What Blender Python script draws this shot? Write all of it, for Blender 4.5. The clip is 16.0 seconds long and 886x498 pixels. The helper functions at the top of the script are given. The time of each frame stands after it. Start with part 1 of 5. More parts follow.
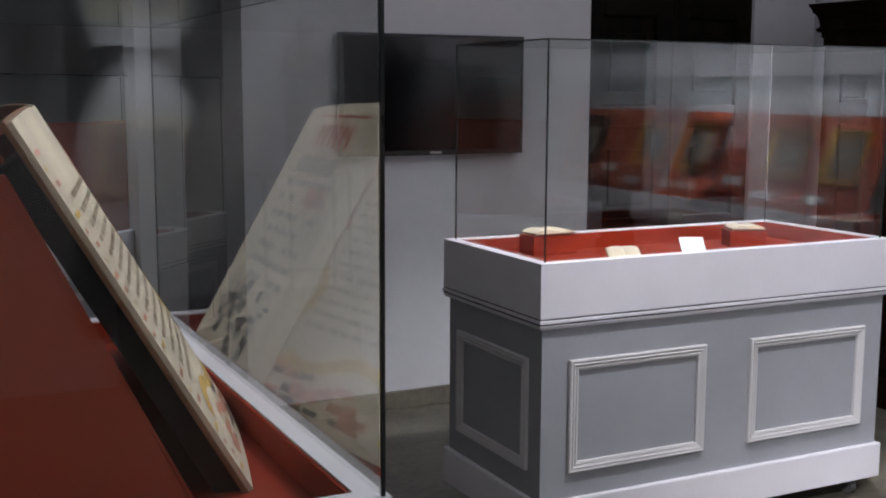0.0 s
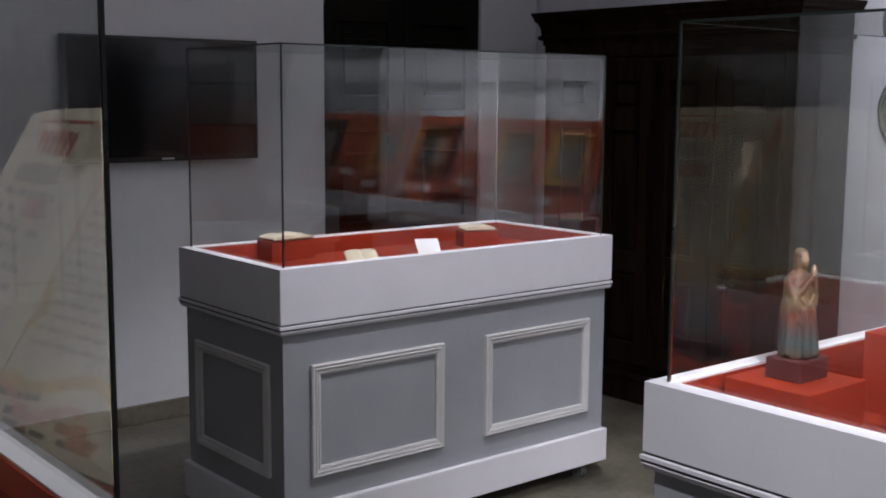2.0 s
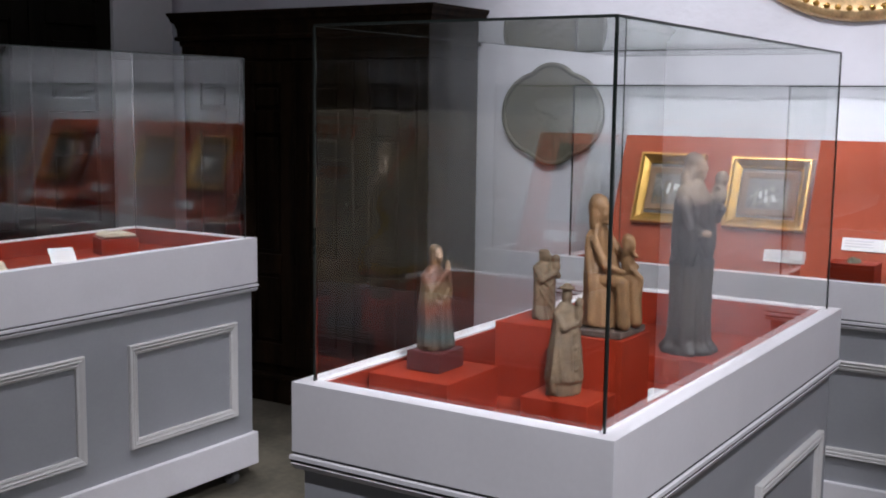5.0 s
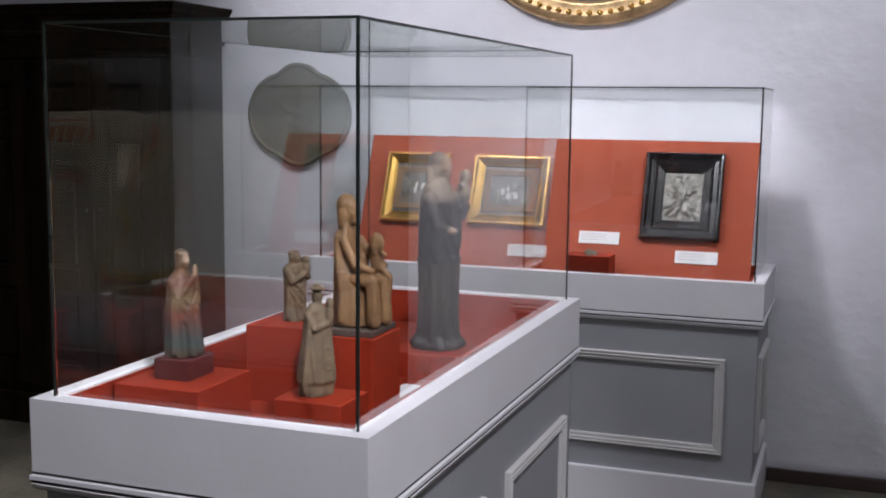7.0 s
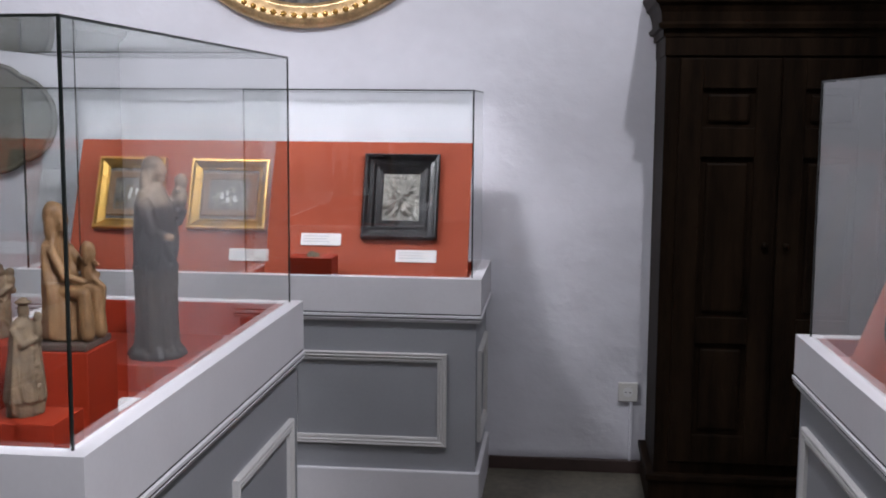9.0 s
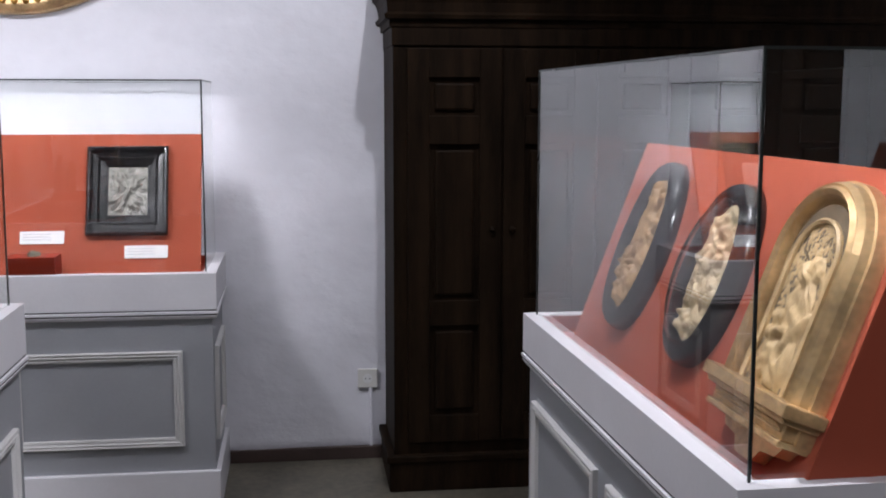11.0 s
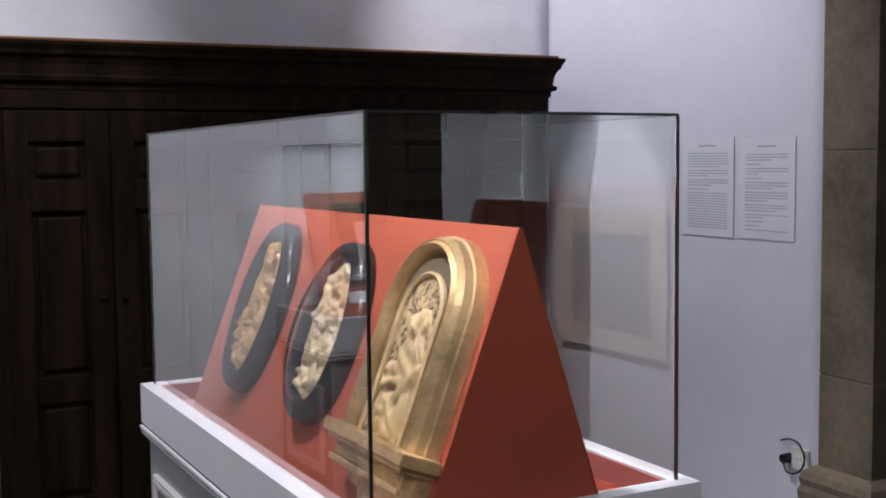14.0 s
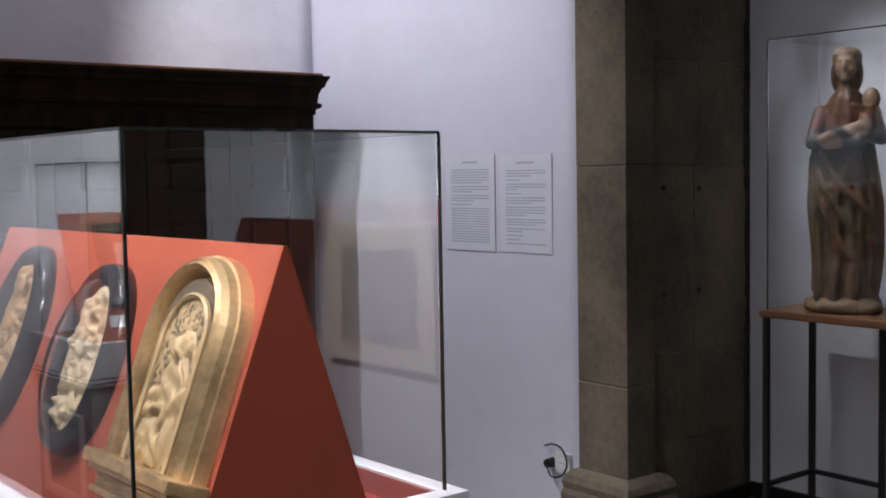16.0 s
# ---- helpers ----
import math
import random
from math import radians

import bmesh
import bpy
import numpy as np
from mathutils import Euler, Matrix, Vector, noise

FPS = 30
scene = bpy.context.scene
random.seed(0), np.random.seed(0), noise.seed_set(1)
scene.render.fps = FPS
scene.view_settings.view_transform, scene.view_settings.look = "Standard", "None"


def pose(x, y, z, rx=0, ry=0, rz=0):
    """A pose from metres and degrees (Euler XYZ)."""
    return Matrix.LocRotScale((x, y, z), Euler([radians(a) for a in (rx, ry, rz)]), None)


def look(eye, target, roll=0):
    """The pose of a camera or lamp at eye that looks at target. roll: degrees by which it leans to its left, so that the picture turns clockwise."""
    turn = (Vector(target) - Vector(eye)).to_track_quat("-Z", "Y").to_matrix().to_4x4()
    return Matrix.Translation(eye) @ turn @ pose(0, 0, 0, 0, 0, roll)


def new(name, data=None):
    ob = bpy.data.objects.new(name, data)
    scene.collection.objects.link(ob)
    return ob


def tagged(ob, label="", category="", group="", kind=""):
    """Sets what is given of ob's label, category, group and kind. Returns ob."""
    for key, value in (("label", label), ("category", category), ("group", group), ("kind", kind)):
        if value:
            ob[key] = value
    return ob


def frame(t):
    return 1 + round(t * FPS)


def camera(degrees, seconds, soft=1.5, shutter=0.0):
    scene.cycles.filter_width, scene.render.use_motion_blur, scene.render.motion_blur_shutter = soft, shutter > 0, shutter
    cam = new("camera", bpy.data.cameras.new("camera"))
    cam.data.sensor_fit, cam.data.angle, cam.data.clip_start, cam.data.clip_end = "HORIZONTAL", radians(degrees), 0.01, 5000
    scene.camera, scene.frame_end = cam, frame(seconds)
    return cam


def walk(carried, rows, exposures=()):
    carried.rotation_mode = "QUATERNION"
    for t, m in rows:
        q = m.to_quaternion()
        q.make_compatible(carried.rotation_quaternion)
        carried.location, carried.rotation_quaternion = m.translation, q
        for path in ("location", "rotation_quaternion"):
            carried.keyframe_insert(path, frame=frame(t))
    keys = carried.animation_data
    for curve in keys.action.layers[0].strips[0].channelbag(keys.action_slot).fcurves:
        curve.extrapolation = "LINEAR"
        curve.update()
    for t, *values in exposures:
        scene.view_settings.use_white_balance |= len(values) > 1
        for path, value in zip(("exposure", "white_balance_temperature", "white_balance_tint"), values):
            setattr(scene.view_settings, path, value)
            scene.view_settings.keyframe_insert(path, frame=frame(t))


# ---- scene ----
# camera: a pan on a stand, the eye a little ahead of the pivot
cam = camera(42.6, 16.0, soft=1.9)
PATH = [
    (0.0, -26.68, -8.03, -0.24),
    (0.5, -30.21, -7.99, -0.22),
    (1.0, -33.81, -7.94, -0.24),
    (1.5, -37.28, -7.80, -0.36),
    (2.0, -39.80, -7.72, -0.41),
    (2.5, -41.93, -7.68, -0.55),
    (3.0, -43.77, -7.63, -0.63),
    (3.5, -47.13, -7.56, -0.70),
    (6.0, -63.98, -7.37, -0.66),
    (6.5, -67.09, -7.33, -0.65),
    (7.0, -70.07, -7.25, -0.59),
    (7.5, -73.49, -7.14, -0.45),
    (8.0, -76.49, -7.09, -0.40),
    (8.5, -80.65, -7.04, -0.41),
    (9.0, -84.02, -7.01, -0.43),
    (11.5, -100.94, -6.64, 0.06),
    (12.0, -104.45, -5.30, 0.18),
    (12.5, -107.36, -4.61, 0.22),
    (13.0, -109.92, -4.43, 0.37),
    (13.5, -112.85, -4.43, 0.47),
    (14.0, -116.48, -4.45, 0.62),
    (14.5, -119.11, -4.03, 0.61),
    (15.0, -121.59, -3.68, 0.82),
    (15.5, -124.87, -3.69, 0.97),
    (16.0, -128.12, -3.75, 1.01),
]
EYE_Z, ARM = 1.55, 0.035


def row(y, p, r):
    return pose(-math.sin(radians(y)) * ARM, math.cos(radians(y)) * ARM, EYE_Z, 90 + p, r, y)


walk(cam, [(t, row(y, p, r)) for t, y, p, r in PATH], exposures=[(0.0, 0.62), (1.0, 0.38), (2.0, 0.20), (3.5, 0.22), (6.0, -0.07), (9.0, -0.10), (11.5, 0.27), (13.0, 0.29), (16.0, 0.34)])

# ---- light ----
world = bpy.data.worlds.new("world")
scene.world = world
world.use_nodes = True
world.node_tree.nodes["Background"].inputs[0].default_value = (0.6, 0.65, 0.8, 1)
world.node_tree.nodes["Background"].inputs[1].default_value = 0.02


def spot(place, target, watts, cone=70, blend=0.6, size=0.035, colour=(0.92, 0.915, 1.0)):
    lamp = bpy.data.lights.new("ceiling_or_fill_spot", "SPOT")
    lamp.energy, lamp.spot_size, lamp.spot_blend = watts, radians(cone), blend
    lamp.shadow_soft_size, lamp.color = size, colour
    ob = new("ceiling_or_fill_spot_light", lamp)
    ob.matrix_world = look(place, target)
    return ob


def area(place, target, watts, sx, sy, colour=(0.88, 0.90, 1.0)):
    lamp = bpy.data.lights.new("overhead_fill", "AREA")
    lamp.energy, lamp.shape, lamp.size, lamp.size_y, lamp.color = watts, "RECTANGLE", sx, sy, colour
    ob = new("overhead_fill_light", lamp)
    ob.matrix_world = look(place, target)
    return ob


SPOTS = [
    # place, target, watts, cone, size of the lamp
    ((3.0, 1.95, 3.35), (4.8, 1.45, 2.25), 160, 84, 0.2),
    ((2.9, -0.5, 3.45), (4.8, 0.35, 1.55), 84, 76, 0.035),
    ((4.0, -1.4, 3.4), (4.1, -3.0, 1.9), 118, 74, 0.035),
    ((0.5, -0.6, 3.4), (2.3, 1.0, 0.9), 360, 38, 0.035),
    ((2.2, -0.1, 3.4), (2.3, -1.0, 1.0), 140, 62, 0.035),
    ((2.4, 1.9, 3.35), (2.65, 3.3, 0.7), 155, 46, 0.035),
    ((2.55, -2.6, 3.35), (2.16, -3.42, 1.75), 54, 28, 0.035),
    ((1.7, 2.0, 3.35), (0.45, 2.3, 1.2), 32, 50, 0.035),
    # added fill for the back room, no known lamp
    ((0.3, 6.9, 3.35), (0.9, 6.0, 0.8), 12, 100, 0.035),
    # added, very strong: makes the mounted picture show in the glass
    ((-0.6, -1.6, 3.35), (-0.57, -3.0, 1.03), 950, 24, 0.035),
    # added fill from the west for the wedge's end panel
    ((-0.9, -0.7, 3.4), (1.75, -1.05, 1.1), 98, 34, 0.035),
]
for place, target, watts, cone, wide in SPOTS:
    spot(place, target, watts, cone, size=wide)
# added overhead fill for the whole room, no fitting behind it
area((2.5, 0.9, 3.5), (2.5, 0.9, 0), 26, 2.5, 5.0)


# ---- materials ----
def material(name, colour, rough=0.6, metal=0.0, spread=0.12, scale=6.0, fine=60.0, bump=0.12, dist=0.003, coat=0.0, colour2=None, stretch=(1, 1, 1), spec=0.5):
    m = bpy.data.materials.new(name)
    m.use_nodes = True
    nt = m.node_tree
    n, l = nt.nodes, nt.links
    p = n["Principled BSDF"]
    tc = n.new("ShaderNodeTexCoord")
    mp = n.new("ShaderNodeMapping")
    mp.inputs["Scale"].default_value = stretch
    l.new(tc.outputs["Object"], mp.inputs["Vector"])
    big = n.new("ShaderNodeTexNoise")
    big.inputs["Scale"].default_value, big.inputs["Detail"].default_value = scale, 6
    small = n.new("ShaderNodeTexNoise")
    small.inputs["Scale"].default_value, small.inputs["Detail"].default_value = fine, 4
    for q in (big, small):
        l.new(mp.outputs["Vector"], q.inputs["Vector"])
    mix = n.new("ShaderNodeMath")
    mix.operation = "MULTIPLY_ADD"
    l.new(small.outputs["Fac"], mix.inputs[0])
    mix.inputs[1].default_value = 0.4
    l.new(big.outputs["Fac"], mix.inputs[2])
    ramp = n.new("ShaderNodeValToRGB")
    a = [c * (1 - spread) for c in colour]
    b = colour2 or [min(1, c * (1 + spread)) for c in colour]
    ramp.color_ramp.elements[0].position, ramp.color_ramp.elements[1].position = 0.5, 0.9
    ramp.color_ramp.elements[0].color, ramp.color_ramp.elements[1].color = (*a, 1), (*b, 1)
    l.new(mix.outputs[0], ramp.inputs["Fac"])
    l.new(ramp.outputs["Color"], p.inputs["Base Color"])
    rr = n.new("ShaderNodeMapRange")
    rr.inputs["To Min"].default_value, rr.inputs["To Max"].default_value = max(0.02, rough - 0.1), min(1, rough + 0.1)
    l.new(big.outputs["Fac"], rr.inputs["Value"])
    l.new(rr.outputs["Result"], p.inputs["Roughness"])
    p.inputs["Metallic"].default_value = metal
    p.inputs["Coat Weight"].default_value = coat
    p.inputs["Coat Roughness"].default_value = 0.12
    p.inputs["Specular IOR Level"].default_value = spec
    bp = n.new("ShaderNodeBump")
    bp.inputs["Strength"].default_value, bp.inputs["Distance"].default_value = bump, dist
    l.new(mix.outputs[0], bp.inputs["Height"])
    l.new(bp.outputs["Normal"], p.inputs["Normal"])
    return m


plaster = material("lime_plaster", (0.71, 0.71, 0.76), 0.85, spread=0.06, scale=1.8, fine=9, bump=0.45, dist=0.03, stretch=(1, 1, 1.4))
plaster_south = material("lavender_white_plaster", (0.68, 0.67, 0.76), 0.8, spread=0.05, scale=1.6, fine=12, bump=0.25, dist=0.015)
plaster_smooth = material("painted_plaster", (0.62, 0.62, 0.64), 0.8, spread=0.04, scale=2.0, fine=30, bump=0.2, dist=0.01)
ceiling_paint = material("ceiling_paint", (0.6, 0.6, 0.6), 0.9)
floor_stone = material("worn_floor", (0.125, 0.112, 0.085), 0.5, spread=0.5, scale=3.2, fine=30, bump=0.25)
paint_white = material("white_case_paint", (0.74, 0.73, 0.76), 0.5, spread=0.03, scale=5, fine=80, bump=0.1)
paint_grey = material("grey_case_paint", (0.33, 0.34, 0.36), 0.55, spread=0.04, scale=5, fine=80, bump=0.1)
paint_trim = material("pale_trim_paint", (0.60, 0.59, 0.58), 0.5, spread=0.04, scale=8, fine=90)
groove_dark = material("shadow_gap", (0.05, 0.05, 0.055), 0.8)
red_felt = material("red_lining", (0.27, 0.025, 0.008), 0.6, spec=0.2, spread=0.08, scale=9, fine=220, bump=0.25, dist=0.001)
red_board = material("red_fabric_board", (0.36, 0.068, 0.031), 0.85, spread=0.06, scale=4, fine=260, bump=0.3, dist=0.001)
dark_wood = material("dark_oak", (0.0142, 0.0078, 0.0039), 0.6, spread=0.6, spec=0.08, scale=3, fine=30, stretch=(6, 6, 0.6), bump=0.3)
door_wood = material("black_oak", (0.007, 0.0055, 0.0035), 0.6, spread=0.5, spec=0.08, scale=3, fine=30, stretch=(6, 6, 0.6), bump=0.3)
gold = material("gilding", (0.72, 0.43, 0.12), 0.32, 1.0, spread=0.25, scale=14, fine=90, bump=0.2)
gold_worn = material("worn_gilding", (0.60, 0.41, 0.21), 0.34, 0.7, spread=0.35, scale=12, fine=90, bump=0.25)
ebony = material("ebonised_wood", (0.012, 0.011, 0.012), 0.22, spread=0.3, scale=10, fine=70, coat=0.6, bump=0.06)
ivory = material("carved_ivory", (0.50, 0.38, 0.23), 0.5, spread=0.2, scale=25, fine=140, bump=0.3)
boxwood = material("boxwood_relief", (0.40, 0.24, 0.11), 0.5, spread=0.25, scale=25, fine=140, bump=0.3)
alabaster = material("alabaster_relief", (0.50, 0.35, 0.18), 0.5, spread=0.2, scale=25, fine=140, bump=0.3)
silver = material("silver_relief", (0.27, 0.26, 0.235), 0.48, 0.65, spread=0.25, scale=40, fine=160, bump=0.5)
parchment = material("parchment", (0.66, 0.58, 0.43), 0.7, spread=0.15, scale=6, fine=80)
ink = material("brown_ink", (0.13, 0.11, 0.09), 0.7, spread=0.3)
ink_red = material("red_ink", (0.45, 0.10, 0.05), 0.7, spread=0.2)
ink_grey = material("faded_ink", (0.30, 0.28, 0.24), 0.7, spread=0.3, scale=40)
ink_pale = material("pale_brown_ink", (0.40, 0.32, 0.21), 0.7, spread=0.35, scale=30)
ink_gold = material("ochre_paint", (0.60, 0.40, 0.10), 0.6, spread=0.3, scale=20)
ink_rose = material("rose_paint", (0.55, 0.25, 0.16), 0.6, spread=0.35, scale=20)
card = material("white_card", (0.80, 0.80, 0.80), 0.6, spread=0.02)
card_text = material("grey_print", (0.42, 0.43, 0.50), 0.7)
paper_sheet = material("printed_paper", (0.72, 0.72, 0.80), 0.6, spread=0.03)
faint_print = material("faint_print", (0.60, 0.60, 0.62), 0.7)
black_metal = material("black_metal", (0.012, 0.012, 0.012), 0.45, spread=0.2)
black_plastic = material("black_plastic", (0.008, 0.008, 0.009), 0.3, spread=0.2)
screen_glass = material("switched_off_screen", (0.004, 0.004, 0.005), 0.12, spread=0.1, bump=0.0)
joint = material("glass_joint", (0.015, 0.02, 0.018), 0.3, spread=0.1)
stone = material("sandstone", (0.165, 0.133, 0.092), 0.85, spread=0.42, scale=3, fine=45, bump=0.5, dist=0.012)
skirting_wood = material("brown_skirting", (0.055, 0.035, 0.03), 0.5, spread=0.2)
table_wood = material("varnished_wood", (0.20, 0.085, 0.035), 0.35, spread=0.25, scale=5, fine=40, stretch=(1, 8, 8))
switch_plastic = material("white_plastic", (0.72, 0.71, 0.68), 0.4, spread=0.02)
medal_green = material("green_grey_bronze", (0.115, 0.108, 0.075), 0.6, 0.0, spread=0.25, scale=9, fine=60, bump=0.3)
wood_old = material("limewood", (0.21, 0.115, 0.05), 0.55, spread=0.3, scale=45, fine=260, stretch=(1, 1, 0.5), bump=0.9, dist=0.004)
wood_grey = material("grey_carved_wood", (0.15, 0.105, 0.062), 0.65, spread=0.35, scale=45, fine=260, bump=0.9, dist=0.004)
wood_black = material("blackened_wood", (0.075, 0.055, 0.045), 0.5, spread=0.4, scale=10, fine=70, bump=0.3)
wood_multi = material("worn_painted_wood", (0.07, 0.065, 0.03), 0.5, spread=0.45, scale=8, fine=70, bump=0.3, colour2=[0.21, 0.13, 0.06])
base_wood = material("dark_red_plinth_wood", (0.09, 0.02, 0.02), 0.4, spread=0.2)
canvas_dark = material("old_oil_painting", (0.05, 0.055, 0.06), 0.4, spread=0.6, scale=22, fine=90, colour2=[0.26, 0.24, 0.22])
leather = material("leather", (0.22, 0.12, 0.06), 0.6, spread=0.2)
rubber = material("castor_rubber", (0.10, 0.10, 0.10), 0.6)



def painted_figure(name, stops, spread=0.35, rough=0.5, grain=45, bare=()):
    """Worn paint on carved wood, its colours changing from foot to head: (height in metres, colour)."""
    m = material(name, (0.30, 0.30, 0.30), rough, spread=spread, scale=grain, fine=grain * 6, bump=0.9, dist=0.12 / grain)
    n, l = m.node_tree.nodes, m.node_tree.links
    p = n["Principled BSDF"]
    old = p.inputs["Base Color"].links[0].from_socket
    tc = n.new("ShaderNodeTexCoord")
    sep = n.new("ShaderNodeSeparateXYZ")
    l.new(tc.outputs["Object"], sep.inputs[0])
    wob = n.new("ShaderNodeTexNoise")
    wob.inputs["Scale"].default_value = 9
    l.new(tc.outputs["Object"], wob.inputs["Vector"])
    top = stops[-1][0]
    ad = n.new("ShaderNodeMath")
    ad.operation = "MULTIPLY_ADD"
    l.new(wob.outputs["Fac"], ad.inputs[0])
    ad.inputs[1].default_value = 0.12 * top
    l.new(sep.outputs["Z"], ad.inputs[2])
    dv = n.new("ShaderNodeMath")
    dv.operation = "DIVIDE"
    l.new(ad.outputs[0], dv.inputs[0])
    dv.inputs[1].default_value = top * 1.06
    ramp = n.new("ShaderNodeValToRGB")
    ramp.color_ramp.interpolation = "LINEAR"
    els = ramp.color_ramp.elements
    while len(els) < len(stops):
        els.new(0.5)
    for e, (z, c) in zip(els, stops):
        e.position, e.color = (z + 0.06 * top) / (top * 1.06), (*c, 1)
    l.new(dv.outputs[0], ramp.inputs["Fac"])
    mx = n.new("ShaderNodeMix")
    mx.data_type, mx.blend_type = "RGBA", "MULTIPLY"
    mx.inputs["Factor"].default_value = 1.0
    tone = ramp.outputs["Color"]
    for place, radius in bare:
        far = n.new("ShaderNodeVectorMath")
        far.operation = "DISTANCE"
        far.inputs[1].default_value = place
        l.new(tc.outputs["Object"], far.inputs[0])
        edge = n.new("ShaderNodeMapRange")
        edge.inputs["From Min"].default_value, edge.inputs["From Max"].default_value = radius * 0.8, radius * 1.1
        edge.inputs["To Min"].default_value, edge.inputs["To Max"].default_value = 1.0, 0.0
        l.new(far.outputs["Value"], edge.inputs["Value"])
        skin = n.new("ShaderNodeMix")
        skin.data_type = "RGBA"
        l.new(edge.outputs["Result"], skin.inputs["Factor"])
        l.new(tone, skin.inputs["A"])
        skin.inputs["B"].default_value = (1.0, 0.66, 0.43, 1)
        tone = skin.outputs["Result"]
    l.new(tone, mx.inputs["A"])
    l.new(old, mx.inputs["B"])
    l.new(mx.outputs["Result"], p.inputs["Base Color"])
    return m


paint_small = painted_figure("worn_red_green_paint", [(0.0, (0.42, 0.22, 0.10)), (0.03, (0.12, 0.22, 0.22)), (0.09, (0.46, 0.12, 0.06)), (0.12, (0.50, 0.36, 0.18)), (0.15, (0.42, 0.16, 0.10)), (0.18, (0.45, 0.22, 0.13)), (0.20, (0.30, 0.17, 0.09)), (0.226, (0.30, 0.19, 0.10))], bare=[((0, -0.022, 0.203), 0.017), ((0, -0.042, 0.182), 0.012)])
paint_tall = painted_figure("worn_dark_paint", [(0.0, (0.08, 0.055, 0.04)), (0.2, (0.11, 0.07, 0.042)), (0.23, (0.016, 0.015, 0.018)), (0.36, (0.07, 0.03, 0.022)), (0.39, (0.9, 0.68, 0.48)), (0.455, (0.85, 0.62, 0.43)), (0.49, (0.45, 0.32, 0.22))], grain=26, bare=[((0, -0.028, 0.446), 0.026), ((0.06, -0.06, 0.419), 0.02), ((-0.055, -0.07, 0.29), 0.022)])
paint_large = painted_figure("worn_gilded_paint", [(0.0, (0.30, 0.18, 0.10)), (0.10, (0.34, 0.19, 0.08)), (0.25, (0.20, 0.14, 0.05)), (0.44, (0.26, 0.18, 0.07)), (0.50, (0.05, 0.055, 0.04)), (0.56, (0.10, 0.10, 0.06)), (0.60, (0.36, 0.09, 0.04)), (0.70, (0.42, 0.20, 0.07)), (0.76, (0.30, 0.17, 0.08)), (0.83, (0.75, 0.5, 0.28))], 0.45, grain=16, bare=[((0, -0.05, 0.775), 0.045), ((0.075, -0.075, 0.672), 0.034), ((0.045, -0.09, 0.59), 0.045), ((-0.04, -0.10, 0.535), 0.04), ((0, -0.05, 0.70), 0.03)])



def make_glass(name, tint, ior=1.5):
    m = bpy.data.materials.new(name)
    m.use_nodes = True
    nt = m.node_tree
    nt.nodes.clear()
    out = nt.nodes.new("ShaderNodeOutputMaterial")
    g = nt.nodes.new("ShaderNodeBsdfGlass")
    g.inputs["Color"].default_value, g.inputs["IOR"].default_value, g.inputs["Roughness"].default_value = (*tint, 1), ior, 0.0
    nt.links.new(g.outputs[0], out.inputs[0])
    return m


glass = make_glass("clear_glass", (0.985, 0.992, 0.988))
acrylic = make_glass("clear_acrylic", (0.98, 0.985, 0.99), 1.3)


# ---- building helpers ----
def box(bm, x0, y0, z0, x1, y1, z1, bevel=0.0):
    vs = [bm.verts.new((x, y, z)) for x in (x0, x1) for y in (y0, y1) for z in (z0, z1)]
    fs = [bm.faces.new([vs[i] for i in q]) for q in ((0, 1, 3, 2), (4, 6, 7, 5), (0, 4, 5, 1), (2, 3, 7, 6), (0, 2, 6, 4), (1, 5, 7, 3))]
    if bevel:
        bmesh.ops.bevel(bm, geom=list({e for q in fs for e in q.edges}), offset=bevel, segments=2, affect="EDGES", profile=0.5)
    return vs


def part(name, bm, mat, parent=None, label="", smooth=False, m=None):
    bmesh.ops.recalc_face_normals(bm, faces=bm.faces)
    me = bpy.data.meshes.new(name)
    bm.to_mesh(me)
    bm.free()
    if smooth:
        for p in me.polygons:
            p.use_smooth = True
    me.materials.append(mat)
    ob = new(name, me)
    if parent:
        ob.parent = parent
    if m is not None:
        ob.matrix_basis = m
    if label:
        tagged(ob, label)
    return ob


def empty(name, m, label, category, group="", kind=""):
    ob = new(name)
    ob.empty_display_size = 0.1
    ob.matrix_basis = m
    return tagged(ob, label, category, group, kind)


def boxes(*args, bevel=0.0):
    bm = bmesh.new()
    for a in args:
        box(bm, *a, bevel=bevel)
    return bm


def moulding(bm, outline, profile):
    """A closed frame round an outline in the x-y plane (anticlockwise); profile: (outward, up), an open or closed section."""
    n = len(outline)
    normals = []
    for i in range(n):
        a, b, c = (Vector(outline[j % n]) for j in (i - 1, i, i + 1))
        d0, d1 = (b - a).normalized(), (c - b).normalized()
        n0, n1 = Vector((d0.y, -d0.x)), Vector((d1.y, -d1.x))
        k = (n0 + n1) / max(0.3, 1 + n0.dot(n1))
        normals.append(k)
    rings = [[bm.verts.new((outline[i][0] + normals[i].x * o, outline[i][1] + normals[i].y * o, h)) for i in range(n)] for o, h in profile]
    for r0, r1 in zip(rings, rings[1:] + rings[:1]):
        for i in range(n):
            j = (i + 1) % n
            bm.faces.new((r0[i], r0[j], r1[j], r1[i]))


def rect(w, h):
    return [(-w / 2, -h / 2), (w / 2, -h / 2), (w / 2, h / 2), (-w / 2, h / 2)]


def oval(w, h, n=48):
    return [(w / 2 * math.cos(2 * math.pi * i / n), h / 2 * math.sin(2 * math.pi * i / n)) for i in range(n)]


def arch(w, h, n=20):
    """Straight sides with a half-round head; the foot at y = 0."""
    r = w / 2
    return [(-r, 0), (r, 0)] + [(r * math.cos(math.pi * i / n), h - r + r * math.sin(math.pi * i / n)) for i in range(n + 1)]


